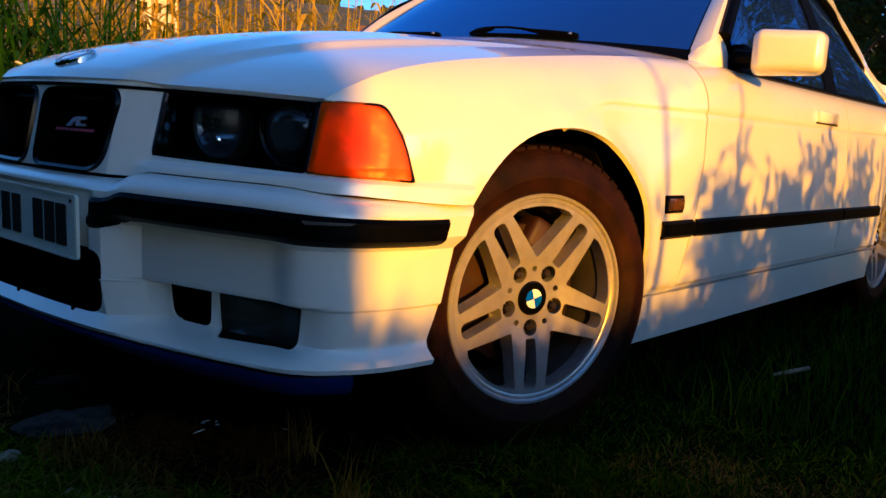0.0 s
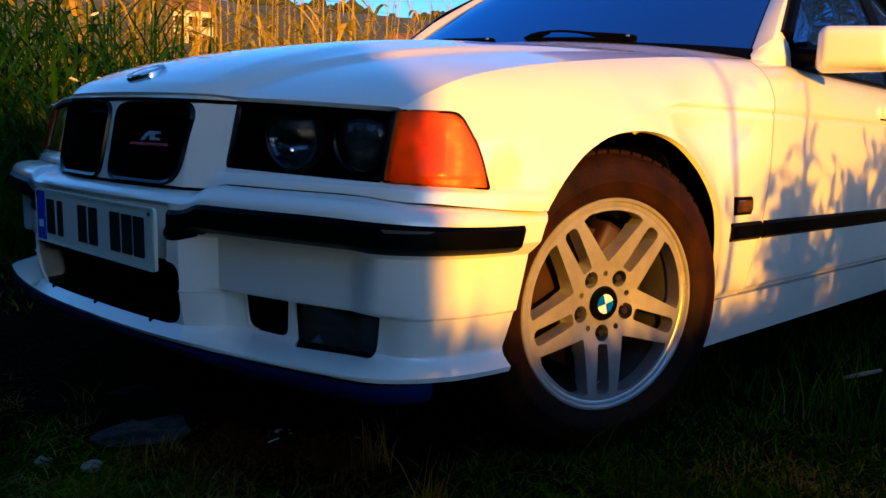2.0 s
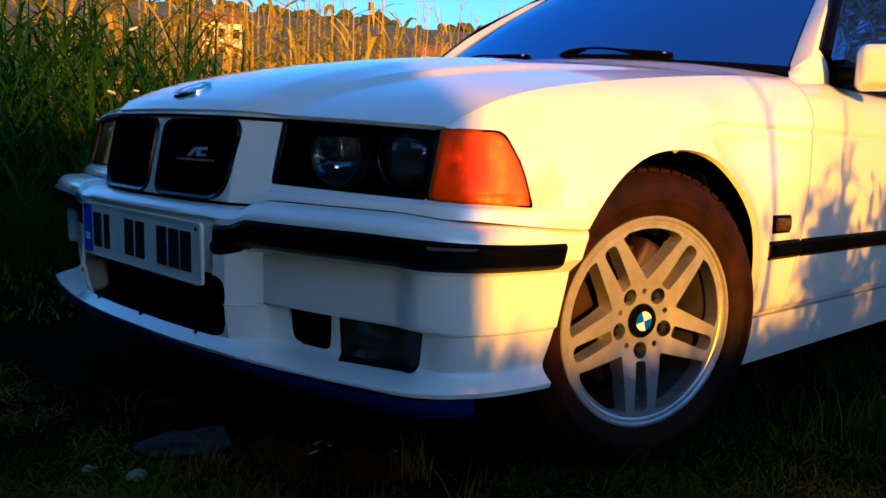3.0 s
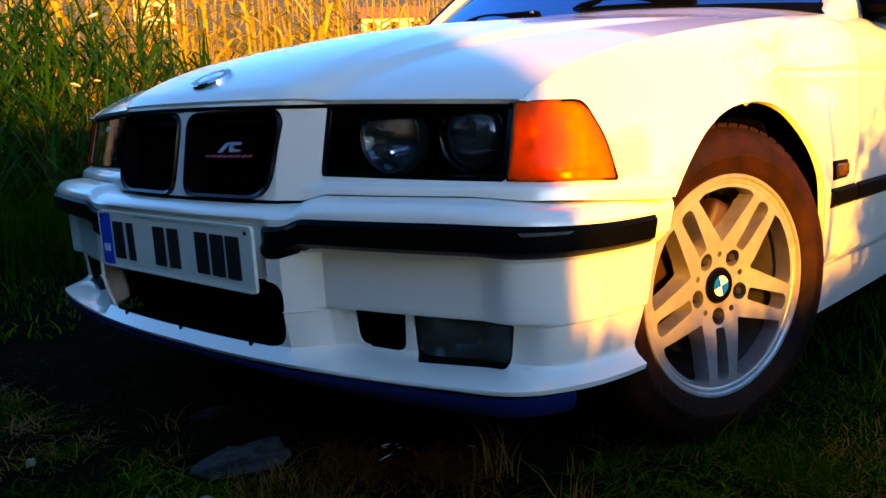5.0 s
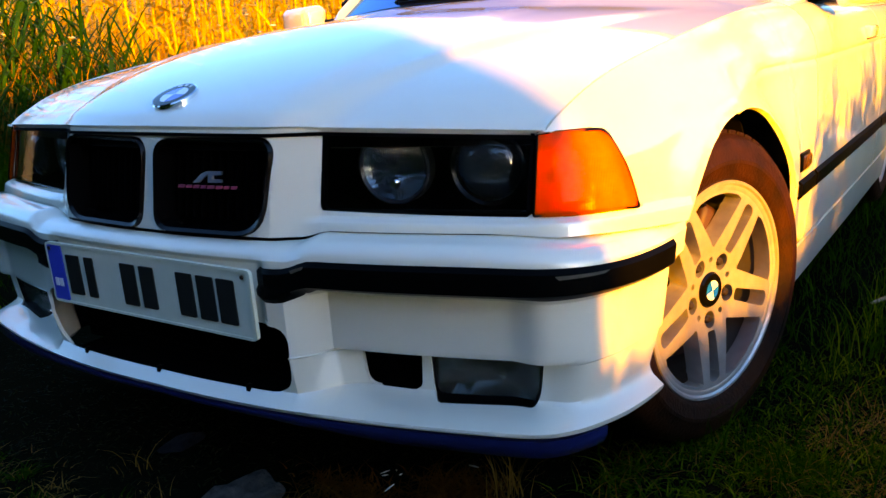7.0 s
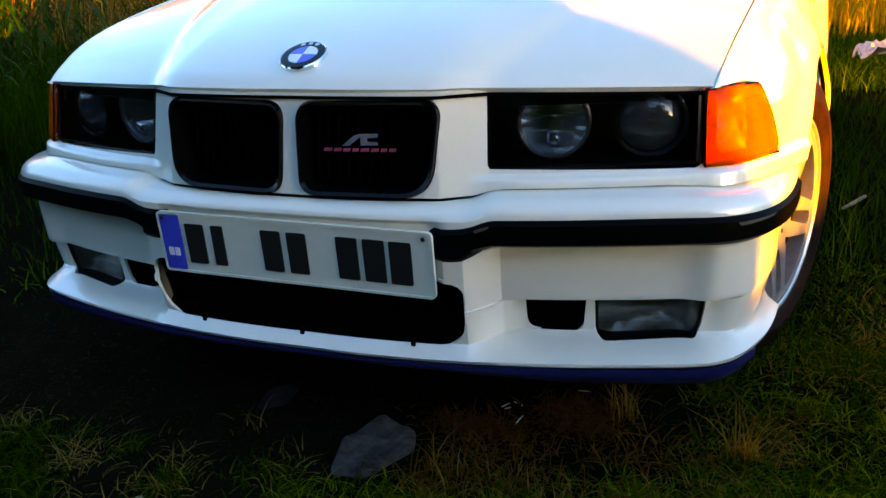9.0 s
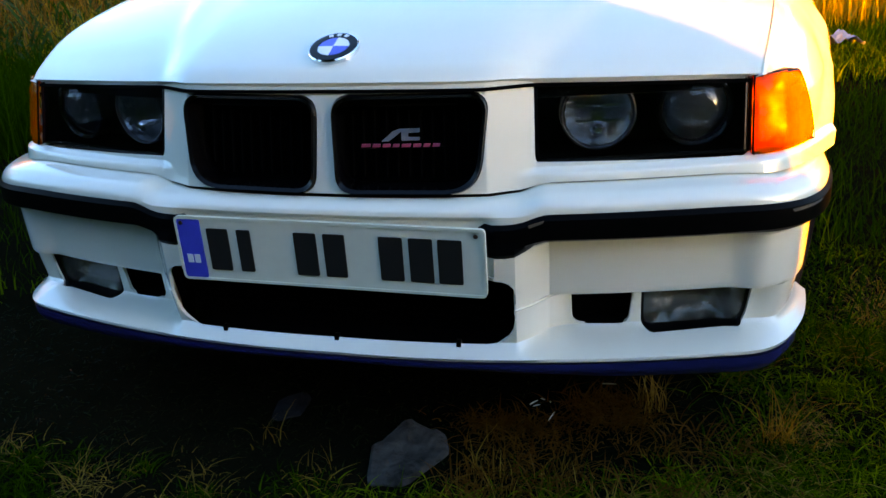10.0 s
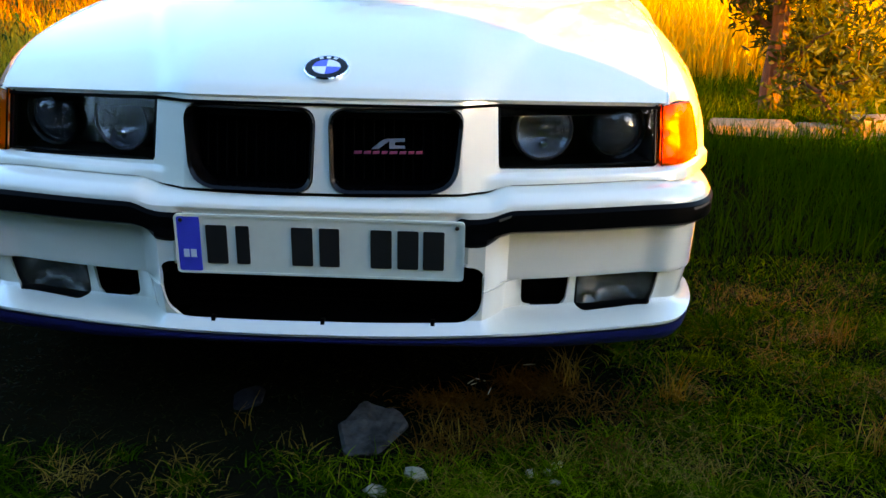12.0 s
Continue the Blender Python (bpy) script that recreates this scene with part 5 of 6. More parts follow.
# ---- plants ----
def leaf_strip(bm, start, way, length, width, droop, seg=4):
    """A long arching leaf."""
    side = Vector((-way.y, way.x, 0)).normalized()
    prev = None
    for i in range(seg + 1):
        t = i / seg
        c = start + way * (length * t) + Vector((0, 0, length * (0.55 * t - droop * t * t)))
        w = width * (0.35 + 1.3 * t) * (1 - t) ** 0.8 if t < 1 else 0.002
        a, b = bm.verts.new(c + side * w / 2 + Vector((0, 0, w * 0.25))), bm.verts.new(c - side * w / 2 + Vector((0, 0, w * 0.25)))
        if prev:
            bm.faces.new((prev[0], prev[1], b, a))
        prev = (a, b)


def corn_stalk(bm, x, y, h, rng):
    z0 = ground_z(x, y) if abs(x) < 20 and abs(y) < 20 else 0.0
    bend_x, bend_y = rng.normal(0, 0.05), rng.normal(0, 0.05)
    pts = [(x + bend_x * t * t, y + bend_y * t * t, z0 + h * t) for t in (0, 0.35, 0.7, 1.0)]
    prev = None
    for p, r in zip(pts, (0.014, 0.012, 0.008, 0.003)):
        ring = [bm.verts.new((p[0] + r * math.cos(a), p[1] + r * math.sin(a), p[2])) for a in (0, 2.1, 4.2)]
        if prev:
            for k in range(3):
                bm.faces.new((prev[k], prev[(k + 1) % 3], ring[(k + 1) % 3], ring[k]))
        prev = ring
    turn = rng.uniform(0, 6.28)
    for k in range(int(rng.integers(10, 14))):
        t = 0.12 + 0.068 * k
        a = turn + k * math.pi + rng.normal(0, 0.35)
        p = Vector((x + bend_x * t * t, y + bend_y * t * t, z0 + h * t))
        leaf_strip(bm, p, Vector((math.cos(a), math.sin(a), 0)), rng.uniform(0.38, 0.7), rng.uniform(0.05, 0.085), rng.uniform(0.6, 1.15))
    top = Vector((x + bend_x, y + bend_y, z0 + h * 0.97))
    for k in range(7):
        a = rng.uniform(0, 6.28)
        leaf_strip(bm, top, Vector((math.cos(a), math.sin(a), 0)) * 0.45 + Vector((0, 0, 0.5)), rng.uniform(0.16, 0.28), 0.010, rng.uniform(0.0, 0.9), 3)


def mesh_of(name, bm, mat, label, category, kind="stuff"):
    me = bpy.data.meshes.new(name)
    bm.to_mesh(me)
    bm.free()
    me.materials.append(mat)
    return tagged(new(name, me), label, category, kind=kind)


def corn_edge(y):
    return -4.0 - 0.10 * max(0.0, y)


def build_corn():
    rng = np.random.default_rng(7)
    bm = bmesh.new()
    for r in range(22):
        for y in np.arange(0.8, 26.0, 0.20 + 0.03 * r):
            x = corn_edge(y) - 0.45 * r - 0.015 * r * r + rng.normal(0, 0.08)
            corn_stalk(bm, x, y + rng.normal(0, 0.08), rng.uniform(1.5, 2.15) * (1 + 0.006 * r) * (1 + 0.22 * smooth(7.0, 1.0, y)), rng)
    # faces low on the stalks take the darker copy: shade painted by height
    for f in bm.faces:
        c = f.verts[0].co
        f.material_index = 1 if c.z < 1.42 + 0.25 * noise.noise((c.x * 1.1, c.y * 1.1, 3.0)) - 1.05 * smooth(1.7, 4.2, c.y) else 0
    maize = mesh_of("maize_field", bm, M["corn"], "tall maize, golden above, with shade put into the green below", "maize")
    maize.data.materials.append(M["corn_shaded"])
    # rank weeds before the maize
    bm = bmesh.new()
    for i in range(4200):
        y = rng.uniform(0.3, 16)
        x = corn_edge(y) + rng.uniform(-0.6, 1.5) * rng.random() ** 0.8
        h = rng.uniform(0.35, 1.05) * (0.60 + 0.85 * smooth(4.0, 1.9, y)) * (1.15 - 0.5 * max(0, x - corn_edge(y)) / 1.5)
        z0 = ground_z(x, y) if abs(y) < 20 else 0
        for k in range(6):
            a = rng.uniform(0, 6.28)
            leaf_strip(bm, Vector((x, y, z0 + h * k / 7)), Vector((math.cos(a), math.sin(a), 0)) * 0.6 + Vector((0, 0, 0.5)), h * 0.42, rng.uniform(0.02, 0.045), rng.uniform(0.3, 1.0), 3)
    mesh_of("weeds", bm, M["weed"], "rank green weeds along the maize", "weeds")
    bm = bmesh.new()
    for i in range(100):
        y = rng.uniform(0.5, 14)
        x = corn_edge(y) + rng.uniform(-0.2, 2.2)
        h, r = rng.uniform(0.45, 1.15), rng.uniform(0.010, 0.026)
        bmesh.ops.create_icosphere(bm, subdivisions=1, radius=r, matrix=pose(x, y, h, rng.uniform(-30, 30)) @ Matrix.Diagonal((1, 1, 0.3, 1)))
    mesh_of("weed_flowers", bm, M["flower"], "small white umbel flowers over the weeds", "flowers")


def limb_points(start, way, length, rng, seg=5, wander=0.18, up=0.12):
    pts, d = [Vector(start)], Vector(way).normalized()
    for i in range(seg):
        d = (d + Vector((rng.normal(0, wander), rng.normal(0, wander), rng.normal(0, wander) + up))).normalized()
        pts.append(pts[-1] + d * length / seg)
    return pts


def build_tree(x, y, height, seed, spread_r, leaves, label, base=0.0, leaf=0.06, trunk_r=0.09, low=0.25, loose=1.0, wander=0.10, foliage="leaf", lean=None):
    rng = np.random.default_rng(seed)
    tree = tagged(new("tree"), label, "tree")
    tree.matrix_basis = pose(x, y, base)
    trunk = limb_points((0, 0, -0.1), lean or (rng.normal(0, 0.12), rng.normal(0, 0.08), 1), height * 0.8, rng, 7, wander, 0.1)
    parts_ = [tube(trunk, [trunk_r * (1 - 0.11 * i) for i in range(8)], 10)]
    tips = []
    for k in range(int(10 + spread_r * 4)):
        t = rng.uniform(low, 1.0) * 7
        i = min(6, int(t))
        p = trunk[i].lerp(trunk[i + 1], t - i)
        a = rng.uniform(0, 6.28)
        pts = limb_points(p, (math.cos(a), math.sin(a), rng.uniform(0.0, 0.7)), spread_r * rng.uniform(0.55, 1.0), rng)
        r = trunk_r * 0.42 * (1 - 0.08 * i)
        parts_.append(tube(pts, [r * (1 - 0.16 * j) for j in range(6)], 6, False))
        tips += pts[2:]
        for j in (2, 3, 4):
            a2 = rng.uniform(0, 6.28)
            tw = limb_points(pts[j], (math.cos(a2), math.sin(a2), rng.uniform(-0.3, 0.6)), spread_r * 0.4, rng, 3)
            parts_.append(tube(tw, [r * 0.4, r * 0.3, r * 0.2, r * 0.1], 4, False))
            tips += tw[1:]
    part("trunk", merged(*parts_), M["bark"], tree, "brown bark")
    n = leaves
    pick = rng.integers(0, len(tips), n)
    centre = np.array([tips[i][:] for i in pick]) + rng.normal(0, 0.13 * loose * max(0.6, spread_r / 1.5), (n, 3))
    u = rng.normal(0, 1, (n, 3))
    u /= np.linalg.norm(u, axis=1)[:, None]
    v = np.cross(u, rng.normal(0, 1, (n, 3)))
    v /= np.linalg.norm(v, axis=1)[:, None]
    ln, wd = rng.uniform(0.7, 1.4, (n, 1)) * leaf, rng.uniform(0.35, 0.6, (n, 1)) * leaf
    co = np.stack([centre - u * ln, centre + v * wd * 0.5, centre + u * ln, centre - v * wd * 0.5], 1).reshape(-1, 3)
    me = bpy.data.meshes.new("crown")
    me.from_pydata(co.tolist(), [], np.arange(4 * n).reshape(-1, 4).tolist())
    me.materials.append(M[foliage])
    crown = new("crown", me)
    crown.parent = tree
    tagged(crown, "loose yellow-green leaves")
    return tree


def build_far():
    # hills with a wooded crest
    rng = np.random.default_rng(11)
    bm = bmesh.new()
    rows = []
    angs = spread(40, 188, 90)
    for k in range(9):
        t = k / 8
        row = []
        for a in angs:
            r = 60 + 350 * t
            crest = 56 + 9 * noise.noise((a * 0.03, 1.7, 0)) + 4 * noise.noise((a * 0.11, 4.0, 0)) + 6 * smooth(138, 160, a) * smooth(200, 170, a)
            z = -1.0 + crest * t ** 0.8 + 2.0 * noise.noise((a * 0.2, t * 6, 2)) * t
            row.append(bm.verts.new((r * math.cos(radians(a)), r * math.sin(radians(a)), z)))
        rows.append(row)
    for a, b in zip(rows, rows[1:]):
        for i in range(len(a) - 1):
            bm.faces.new((a[i], b[i], b[i + 1], a[i + 1]))
    tagged(finish(bm, "hillside", M["hill"], angle=80), "dry brown hillside with scattered scrub", "hill", kind="structure")
    bm = bmesh.new()
    for i in range(300):
        a = rng.uniform(40, 188)
        t = 1.0 if i % 2 else rng.uniform(0.45, 1.0)
        r = 60 + 350 * t
        crest = 56 + 9 * noise.noise((a * 0.03, 1.7, 0)) + 4 * noise.noise((a * 0.11, 4.0, 0)) + 6 * smooth(138, 160, a) * smooth(200, 170, a)
        z = -1.0 + crest * t ** 0.8
        s = rng.uniform(1.4, 3.6)
        st = len(bm.verts)
        res = bmesh.ops.create_icosphere(bm, subdivisions=2, radius=s, matrix=pose(r * math.cos(radians(a)), r * math.sin(radians(a)), z + s * 0.3))
        for v in res["verts"]:
            v.co += Vector((noise.noise(v.co * 0.6), noise.noise(v.co * 0.6 + Vector((9, 0, 0))), noise.noise(v.co * 0.7 + Vector((0, 7, 0))))) * s * 0.5
    mesh_of("far_woods", bm, M["far_leaf"], "dark far trees and scrub along the hill crest", "woods")


def build_house(x, y, z, w, d, h, turn, label):
    house = tagged(new("house"), label, "house")
    house.matrix_basis = pose(x, y, z, 0, 0, turn)
    for nm, b in (("wall", (-w / 2, w / 2, -d / 2, -d / 2 + 0.3, -6, h)), ("wall", (-w / 2, w / 2, d / 2 - 0.3, d / 2, -6, h)), ("wall", (-w / 2, -w / 2 + 0.3, -d / 2 + 0.3, d / 2 - 0.3, -6, h)), ("wall", (w / 2 - 0.3, w / 2, -d / 2 + 0.3, d / 2 - 0.3, -6, h))):
        part(nm, box(*b, 0.02, 1), M["plaster"], house, "sunlit cream wall")
    roof = prism([(-d / 2 - 0.4, h), (d / 2 + 0.4, h), (0, h + d * 0.28)], w + 0.8, lambda u, v, q: (-w / 2 - 0.4 + q, u, v + 0.01))
    part("roof", roof, M["roof_tile"], house, "low clay tile roof")
    for i in range(3):
        for k in range(2):
            xx, zz = -w / 2 + w * (i + 0.5) / 3, h * (0.15 + 0.46 * k)
            win = part("window", box(xx - 0.5, xx + 0.5, -d / 2 - 0.05, -d / 2 + 0.02, zz, zz + h * 0.24), M["rubber"], house, "dark window")
            part("sill", box(xx - 0.6, xx + 0.6, -d / 2 - 0.14, -d / 2 + 0.02, zz - 0.12, zz - 0.01), M["plaster"], win)
    return house


build_ground()
build_far()
build_corn()
build_house(-93.0, 53.0, 9.6, 4.6, 6, 4.6, 62, "cream house with dark windows beyond the maize")
build_house(-76.0, 76.0, 8.6, 8.0, 6, 3.2, 50, "long cream house with a clay roof beyond the maize")

# grass: short near the car, longer towards the field and the wall
blade_field("grass", M["grass"], "short green grass round the car", "grass", 38000, box_place(-1.1, 1.9, -0.9, 1.2, cut=thin_near_car), (0.012, 0.040), (0.0026, 0.0048), (0.6, 2.0), 21)
# the darker blade copy paints shade where the turf lies dark
blade_field("grass", M["lush_shaded"], "thick grass on the open side of the car, shade in its colour", "grass", 26000, box_place(0.45, 3.0, -0.7, 3.2, clump=-0.5, scale=1.6, cut=lambda x, y: not bare_soil(x, y)), (0.02, 0.06), (0.002, 0.004), (0.5, 1.9), 29)
blade_field("grass", M["lush_shaded"], "longer grass beside the car", "grass", 52000, box_place(-4.2, 4.2, -1.6, 7.0, clump=-0.35, scale=0.9, cut=lambda x, y: not (-1.6 < x < 2.0 and y < 0.5)), (0.06, 0.17), (0.003, 0.006), (0.2, 1.0), 22)
blade_field("grass", M["grass"], "rough grass over the open plot", "grass", 60000, box_place(-6.5, 5.5, -5.5, 0.6, clump=-0.5, scale=0.9, cut=lambda x, y: not (-1.15 < x < 2.0 and y > -1.0)), (0.03, 0.09), (0.004, 0.008), (0.4, 1.6), 38)
blade_field("grass", M["grass"], "rough grass behind the car", "grass", 30000, box_place(-6.0, 5.0, 3.6, 9.0, clump=-0.5, scale=0.9), (0.04, 0.12), (0.005, 0.009), (0.3, 1.4), 39)
blade_field("grass", M["lush_shaded"], "tall grass along the edge of the plot, shade in its colour", "grass", 15000, box_place(0.95, 4.5, 1.2, 3.28, clump=-0.15, scale=1.3), (0.08, 0.24), (0.004, 0.007), (0.15, 0.8), 23)
blade_field("grass", M["grass"], "clumps of fresh grass in the turf", "grass", 78000, clump_place(0.05, 2.1, -1.1, 0.75, 430, 0.042), (0.014, 0.042), (0.0026, 0.0048), (0.7, 2.3), 35)
blade_field("grass", M["lush_shaded"], "low clumps of grass, their shade put into the colour", "grass", 20000, clump_place(-1.2, 0.30, -1.0, -0.05, 190, 0.038), (0.015, 0.042), (0.0026, 0.0046), (0.7, 2.3), 36)
# brighter blade copy here, standing for a sunlit strip
blade_field("grass", M["grass"], "grass behind the low wall in the brighter, sunlit copy", "grass", 11000, box_place(0.9, 4.6, 3.5, 5.4), (0.08, 0.22), (0.004, 0.008), (0.2, 0.9), 48)
blade_field("grass", M["lush_shaded"], "soft green grass before the maize", "grass", 16000, box_place(-4.4, -2.3, 0.1, 3.2), (0.22, 0.55), (0.005, 0.010), (0.2, 0.8), 62)
# bright maize colour makes this grass look lit by the sun
blade_field("dry_grass", M["corn"], "yellow-green grass along the maize, sunlight put into its colour", "dry grass", 9000, box_place(-4.9, -2.8, 3.6, 9.5), (0.25, 0.62), (0.006, 0.012), (0.15, 0.8), 53)
# near-black blades: the shade under the bumper is in their colour
blade_field("trodden_grass", M["hedge"], "flattened grass on the bare soil, darkened for the shade", "grass", 6000, clump_place(-1.15, 0.75, -0.12, 0.50, 420, 0.06, True), (0.006, 0.018), (0.0025, 0.005), (0.8, 2.6), 47)
blade_field("dead_grass", M["dead"], "brown dead grass and debris before the bumper", "dead grass", 1100, clump_place(0.20, 0.72, -0.05, 0.22, 30, 0.04, True), (0.02, 0.06), (0.002, 0.005), (0.6, 2.2), 37)
blade_field("dry_grass", M["dry"], "dry straw-coloured blades in the turf", "dry grass", 30000, clump_place(-1.2, 2.4, -1.1, 1.2, 300, 0.05), (0.014, 0.050), (0.0016, 0.0032), (0.8, 2.4), 24)
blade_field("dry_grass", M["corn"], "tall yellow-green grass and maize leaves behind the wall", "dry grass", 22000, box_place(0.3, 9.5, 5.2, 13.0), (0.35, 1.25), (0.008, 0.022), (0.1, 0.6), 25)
blade_field("dry_grass", M["dry"], "golden dry grass between the weeds", "dry grass", 12000, box_place(-6.6, -3.5, 1.2, 16.0), (0.5, 1.35), (0.006, 0.011), (0.1, 0.7), 26)
for k, (x, y, n, h) in enumerate(((0.235, 0.04, 34, 0.085), (0.28, 0.0, 26, 0.08), (-0.174, 0.044, 10, 0.10), (-0.05, 0.0, 10, 0.07), (0.555, -0.098, 34, 0.075), (0.74, -0.086, 26, 0.11), (0.36, 0.05, 30, 0.06), (1.10, 0.05, 46, 0.15), (0.50, 0.30, 40, 0.14), (1.2, 0.55, 40, 0.16))):
    tuft("dry_tuft", x, y, n, h, 40 + k, M["dry"], "dry straw tuft in the turf")

blade_field("dry_tuft", M["gold"], "upright golden dry tuft in the turf", "grass tuft", 46, lambda r, k: (0.725 + r.normal(0, 0.013, k), 0.228 + r.normal(0, 0.012, k)), (0.05, 0.15), (0.0016, 0.0030), (0.05, 0.95), 60)
blade_field("dry_tuft", M["gold"], "low golden dry tuft in the turf", "grass tuft", 60, lambda r, k: (0.728 + r.normal(0, 0.018, k), 0.224 + r.normal(0, 0.018, k)), (0.03, 0.06), (0.002, 0.0034), (0.3, 1.4), 61)
blade_field("dead_grass", M["dead"], "brown dead litter in the soil under the bumper", "dead grass", 650, lambda r, k: (0.425 + r.normal(0, 0.045, k), 0.262 + r.normal(0, 0.035, k)), (0.012, 0.05), (0.003, 0.006), (0.8, 2.4), 62)
blade_field("dead_grass", M["dead"], "brown dead litter in the soil under the bumper", "dead grass", 700, lambda r, k: (0.245 + r.normal(0, 0.05, k), 0.19 + r.normal(0, 0.02, k)), (0.010, 0.03), (0.003, 0.006), (0.8, 2.4), 63)
for k, (x, y, turn, ln) in enumerate(((0.285, 0.245, 35, 0.018), (0.300, 0.258, -50, 0.015), (0.292, 0.235, 5, 0.014), (0.325, 0.205, 70, 0.022), (0.42, 0.335, -20, 0.030), (0.315, 0.250, -75, 0.012))):
    chip = tube([(-ln / 2, 0, 0.004), (0, 0.0004, 0.0048), (ln / 2, 0, 0.0055)], [0.0008, 0.0013, 0.0006], 6)
    tagged(finish(chip, "straw_chip", M["flower"], m=pose(x, y, ground_z(x, y) + 0.018, 0, -12, turn)), "short pale straw chip on the dark soil", "straw", group="straw chips before the bumper")

for k, (x, y, n, h) in enumerate(((0.90, 1.10, 9, 0.16), (0.92, 1.22, 12, 0.20), (0.93, 1.36, 14, 0.25), (0.94, 1.50, 12, 0.22), (0.92, 1.66, 10, 0.20), (0.95, 1.85, 9, 0.18), (0.93, 2.15, 9, 0.20))):
    tuft("grass_tuft", x, y, n, h, 150 + k, M["grass"], "thin long grass standing before the sill")

# stones and litter


def slab(name, outline, h, seed, label):
    """A flat broken slab with an uneven top, sunk in the turf."""
    cx, cy = sum(p[0] for p in outline) / len(outline), sum(p[1] for p in outline) / len(outline)
    rim = rpoly([(x - cx, y - cy) for x, y in outline], 0.02, 3)
    bm = bmesh.new()
    rings = []
    for k, z in ((1.0, -0.02), (1.0, h * 0.4), (0.93, h * 0.9), (0.7, h), (0.4, h), (0.12, h)):
        ring = []
        for x, y in rim:
            q = Vector((x * k * 34 + seed, y * k * 34, seed))
            j = 1 + 0.30 * noise.noise(q * 0.8)
            ring.append(bm.verts.new((x * k * j, y * k * j, z + (0.006 * noise.noise(q) + 0.004 * noise.noise(q * 2.3) + 0.004 * noise.noise(q * 0.4) if z > 0 else 0.0))))
        rings.append(ring)
    for a, b in zip(rings, rings[1:]):
        for i in range(len(a)):
            j = (i + 1) % len(a)
            bm.faces.new((a[i], a[j], b[j], b[i]))
    bm.faces.new(rings[-1])
    bmesh.ops.recalc_face_normals(bm, faces=bm.faces[:])
    return tagged(finish(bm, name, M["grey_stone"], angle=40, m=pose(cx, cy, ground_z(cx, cy))), label, "stone")


slab("flat_stone", [(0.045, -0.025), (0.10, -0.022), (0.155, 0.075), (0.13, 0.14), (0.055, 0.172), (0.015, 0.09)], 0.012, 1.7, "grey flat stone sunk in the turf")
lump("flat_stone", -0.195, 0.175, 0.05, 0.035, 0.005, 2, M["dark_stone"], "grey flat stone under the bumper", "stone")
for k, (x, y, r) in enumerate(((0.182, -0.084, 0.020), (0.115, -0.141, 0.018), (0.398, -0.073, 0.014), (0.43, -0.066, 0.010), (-0.24, -0.20, 0.012), (0.44, -0.10, 0.012), (0.30, -0.08, 0.008))):
    lump("pebble", x, y, r * 1.3, r, r * 0.7, 3 + k, M["stone"], "small pale stone in the grass", "stone", cuts=2)
lump("fallen_leaf", 0.449, -0.04, 0.018, 0.010, 0.004, 5, M["amber_back"], "fallen orange leaf on the grass", "leaf", cuts=2)

# crumpled sheet lying in the grass
bm = flat_sheet(spread(-0.20, 0.20, 20), spread(-0.09, 0.09, 12))
bend(bm, lambda u, v: (u + 0.02 * noise.noise((u * 20, v * 20, 1)), v + 0.02 * noise.noise((u * 18, v * 18, 4)), 0.10 + 0.07 * noise.noise((u * 11, v * 13, 7)) + 0.04 * noise.noise((u * 30, v * 30, 2)) - 1.2 * u * u))
tagged(finish(bm, "plastic_sheet", M["litter"], solid=0.002, angle=20, m=pose(1.28, 4.1, 0.05, 0, 0, 15)), "crumpled pale plastic sheet lying in the grass", "litter")

# low wall of pale blocks by the tree
def build_wall():
    rng = np.random.default_rng(31)
    wall = tagged(new("low_wall"), "low broken wall of pale stone blocks", "wall")
    x = 1.66
    while x < 4.2:
        w = rng.uniform(0.22, 0.5)
        if not 2.55 < x < 2.8:
            b = box(-w / 2, w / 2, -0.11, 0.11, -0.05, rng.uniform(0.05, 0.11), 0.022, 2)
            for v in b.verts:
                v.co += Vector((noise.noise(v.co * 9 + Vector((x, 0, 0))), noise.noise(v.co * 9 + Vector((0, x, 0))), noise.noise(v.co * 9 + Vector((0, 0, x))))) * 0.022
            part("stone_block", b, M["stone"], wall, m=pose(x + w / 2, 3.42 + 0.03 * (x - 1.8) + rng.normal(0, 0.02), 0.0, 0, 0, rng.normal(0, 5)))
        x += w + rng.uniform(0.02, 0.06)
    return wall


build_wall()
build_tree(2.20, 4.05, 2.6, 51, 0.85, 5600, "small tree with a brown trunk and yellow-green leaves", leaf=0.042, trunk_r=0.072, low=0.10, wander=0.07, loose=0.8, lean=(-0.04, 0.0, 1))
build_tree(2.72, 4.25, 1.25, 52, 0.6, 2600, "bushy sapling beside the low wall", leaf=0.042, trunk_r=0.03, low=0.05)
build_tree(3.3, 4.7, 1.7, 53, 0.8, 2600, "bushy sapling beside the low wall", leaf=0.05, trunk_r=0.04, low=0.05)
twig = tube([(0.925, 1.535, 0.040), (0.955, 1.565, 0.050), (0.990, 1.605, 0.062)], [0.004, 0.006, 0.005], 7)
tagged(finish(twig, "stick", M["stone"]), "short pale stick lying on the grass", "stick")
build_tree(1.6, 8.5, 5.5, 54, 2.4, 9000, "dark leafy tree behind the car", leaf=0.10, trunk_r=0.14, low=0.15)
build_tree(-1.2, 11.5, 6.0, 55, 2.6, 8000, "tall dark tree at the end of the plot", leaf=0.11, trunk_r=0.15, low=0.15)
build_tree(-3.4, 14.0, 6.0, 56, 2.6, 8000, "tall dark tree behind the dry grass", leaf=0.11, trunk_r=0.15, low=0.15)

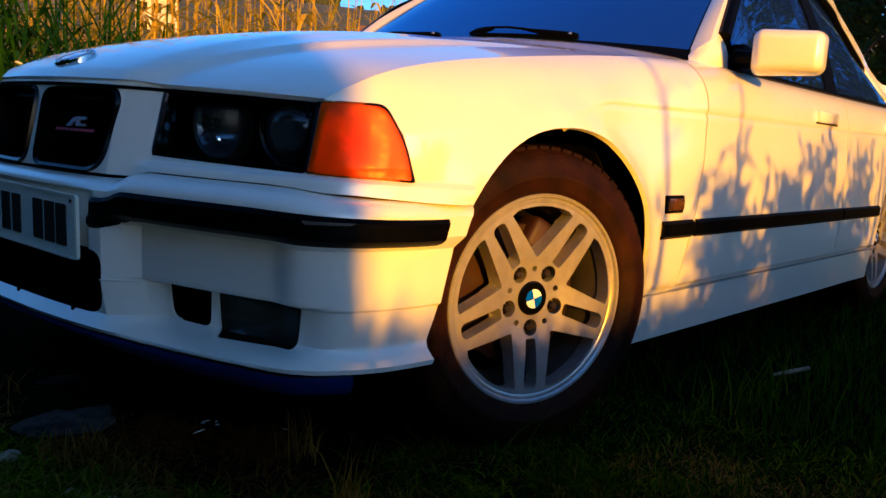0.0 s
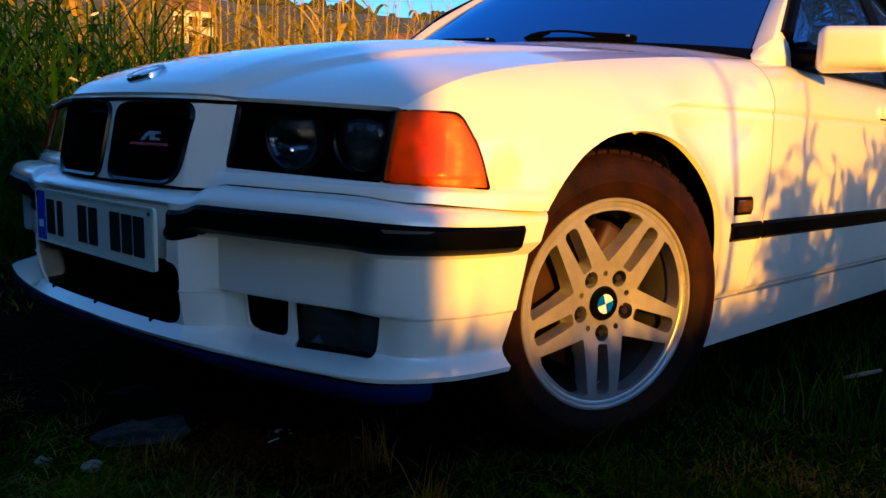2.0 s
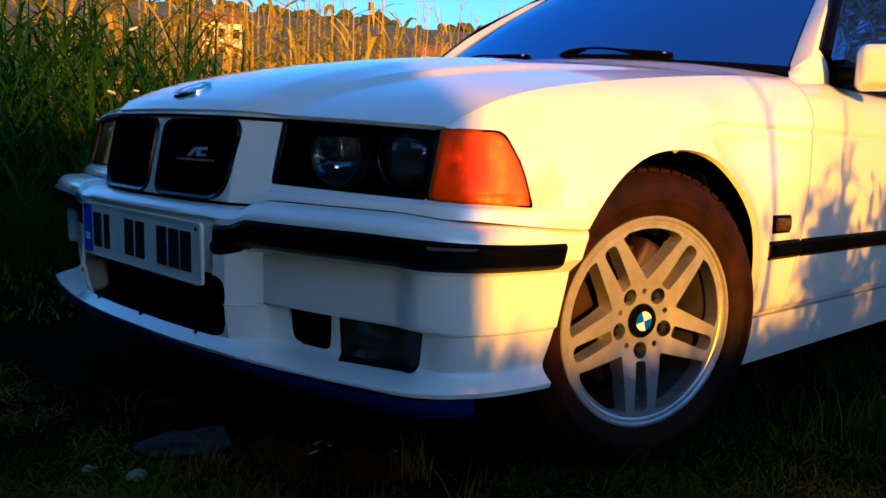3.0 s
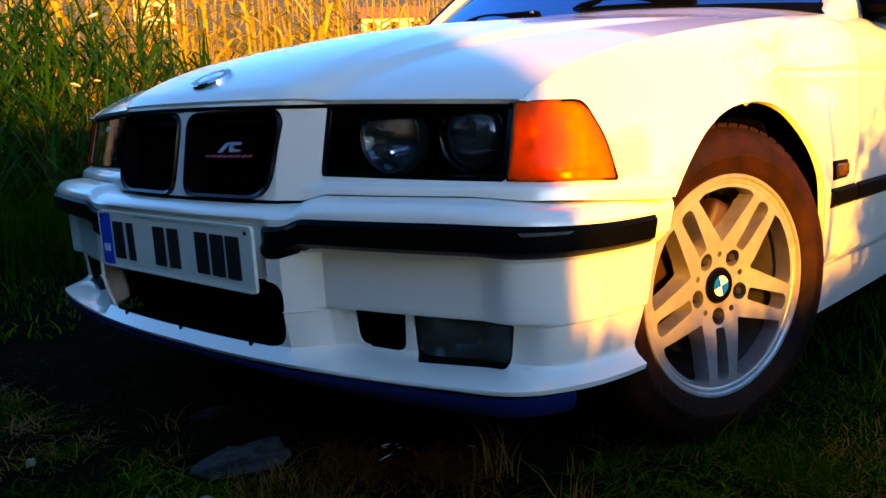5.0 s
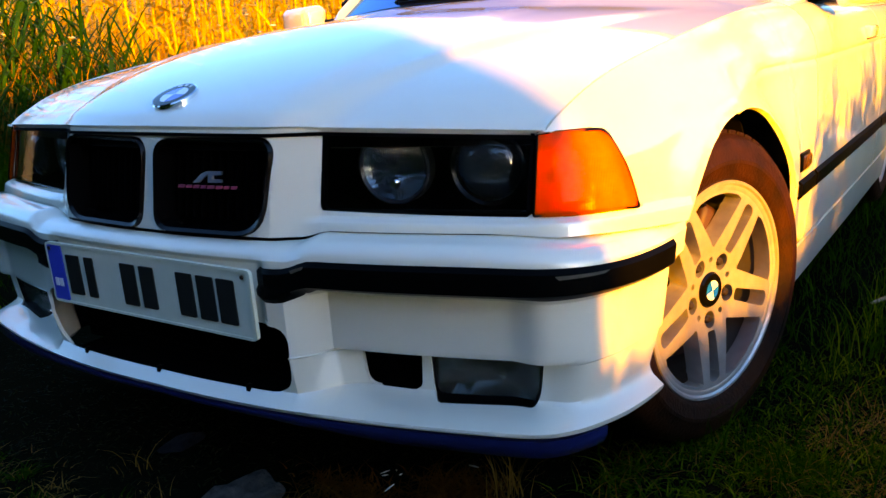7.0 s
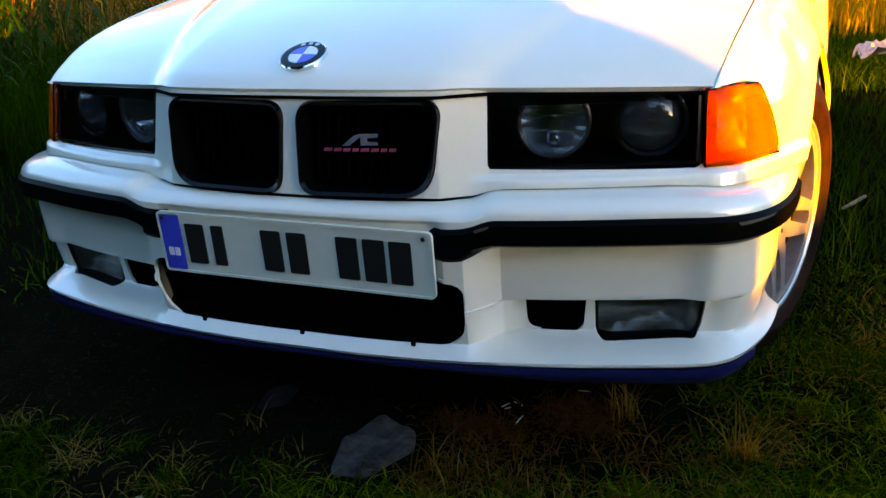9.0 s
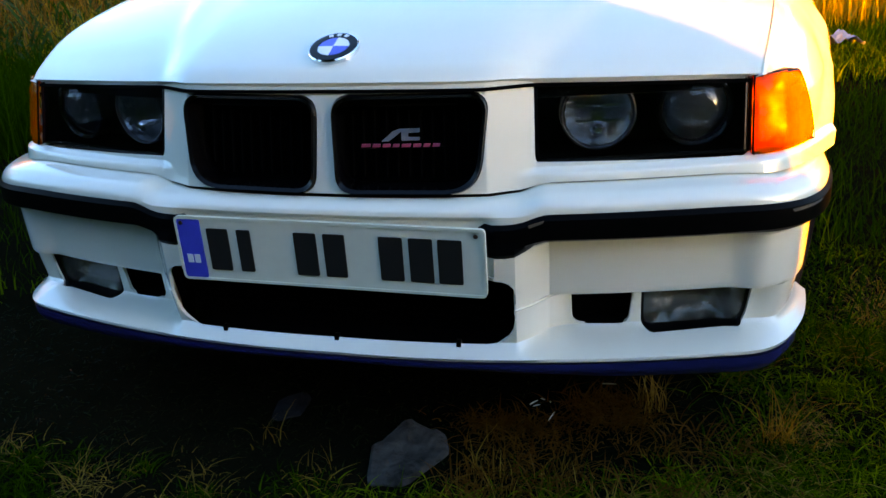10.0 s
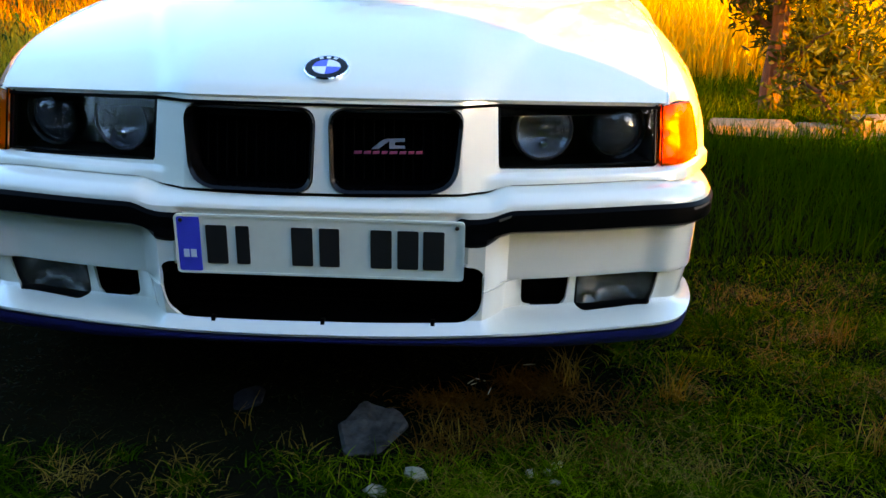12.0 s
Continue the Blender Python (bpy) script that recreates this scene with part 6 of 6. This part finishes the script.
# unseen tall weeds, saplings and canes added on the sunny side, whose shadows lie on the grass and the doors
blade_field("tall_weeds", M["sunny"], "unseen dense tall weeds added to shade the grass and warm the doors", "weeds", 10000, box_place(3.0, 3.7, 0.0, 2.1), (0.62, 0.78), (0.010, 0.022), (0.05, 0.5), 27)
for k, (x, y, h, n, r) in enumerate(((3.1, 0.46, 1.15, 900, 0.28), (3.2, 0.76, 1.30, 1100, 0.32), (3.1, 1.02, 1.15, 1000, 0.32), (3.3, 1.27, 1.20, 900, 0.32), (3.2, 0.20, 1.55, 8, 0.10), (3.1, -0.10, 1.6, 6, 0.10))):
    build_tree(x, y, h, 70 + k, r, n, "slender sapling on the sunny edge", leaf=0.048, trunk_r=0.022 if n < 10 else 0.013, low=0.3, loose=0.6)
for k in range(7):
    y = 1.42 + 0.12 * k + 0.03 * math.sin(k * 2.3)
    stem = tube([(3.2, y, -0.05), (3.2 + 0.01 * math.sin(k), y + 0.01, 0.5), (3.21, y + 0.015 * math.cos(k), 0.98)], [0.016, 0.015, 0.013], 8)
    tagged(finish(stem, "cane", M["bark"]), "upright cane standing in the weeds", "cane", group="canes in the weeds")

# added out of view, with heights set to shade wheel, bumper and turf
blade_field("tall_weeds", M["sunny"], "unseen thick low weeds added to shade the lower wheel", "weeds", 12000, box_place(2.6, 3.3, -0.52, 0.4), (0.50, 0.64), (0.014, 0.028), (0.05, 0.4), 28)
blade_field("tall_weeds", M["weed"], "unseen dark weed clump added to shade the lower bumper", "weeds", 6000, box_place(2.7, 3.3, -1.00, -0.74), (0.60, 0.74), (0.016, 0.030), (0.05, 0.25), 58)
blade_field("tall_weeds", M["weed"], "unseen taller dark weed clump added to shade the bumper corner", "weeds", 5000, box_place(2.7, 3.3, -1.26, -1.00), (0.68, 0.86), (0.016, 0.030), (0.05, 0.25), 63)
blade_field("tall_weeds", M["weed"], "unseen short weeds added to shade the turf", "weeds", 16000, box_place(2.5, 3.6, -2.4, -0.35), (0.40, 0.52), (0.012, 0.026), (0.05, 0.4), 49)

# an unseen dark board fence added beside the camera's way: its end throws the straight shadow over the car's front
fence = tagged(new("shadow_fence"), "unseen dark board fence added for the straight shadow on the car's front", "fence")
fence.matrix_basis = pose(0.734 + 0.905 * 5.6, 0.232 - 0.426 * 5.6, 0, 0, 0, 64.8)
for i in range(16):
    part("board", box(-0.19 * i - 0.21, -0.19 * i, -0.03 - 0.012 * (i % 2), 0.0 - 0.012 * (i % 2), -0.05, 1.85 + 0.012 * (i % 2), 0.004, 1), M["board"], fence)
for x in (-0.10, -1.5, -2.95):
    part("post", box(x - 0.045, x + 0.045, -0.13, -0.04, -0.2, 1.80, 0.008, 1), M["board"], fence)
for z in (0.35, 1.45):
    part("rail", box(-3.0, -0.03, -0.075, -0.04, z, z + 0.08, 0.006, 1), M["board"], fence)

# unseen dark trees and hedges added behind the camera to darken the car's front
for k, (x, y, h, r) in enumerate(((-1.8, -7.5, 6.0, 2.6), (-3.2, -6.6, 6.0, 2.2), (1.6, -8.5, 6.5, 2.8), (4.6, -9.0, 6.0, 2.6), (6.8, -7.0, 6.5, 2.4), (5.7, -5.6, 5.2, 2.2), (-5.4, -2.6, 1.0, 0.7), (-7.4, -3.8, 3.4, 1.7))):
    build_tree(x, y, h, 90 + k, r, 7500, "unseen dark leafy tree added to dim the sky on the car's front", leaf=0.24, trunk_r=0.16, low=0.08, foliage="hedge")
blade_field("hedge", M["hedge"], "unseen tall dark hedge added behind the camera to dim the car's front", "hedge", 17000, box_place(0.6, 5.5, -6.5, -4.2), (1.7, 3.0), (0.05, 0.11), (0.05, 0.4), 33)
blade_field("hedge", M["hedge"], "unseen thick dark hedge added behind the camera to darken the lamps", "hedge", 16000, box_place(-6.2, 0.6, -6.5, -4.2), (1.6, 2.9), (0.05, 0.11), (0.05, 0.4), 34)
blade_field("hedge", M["hedge"], "unseen dark hedge added to darken the lamp reflections", "hedge", 12000, box_place(-8.0, -5.4, -6.0, -0.3), (1.2, 2.1), (0.05, 0.11), (0.05, 0.4), 59)
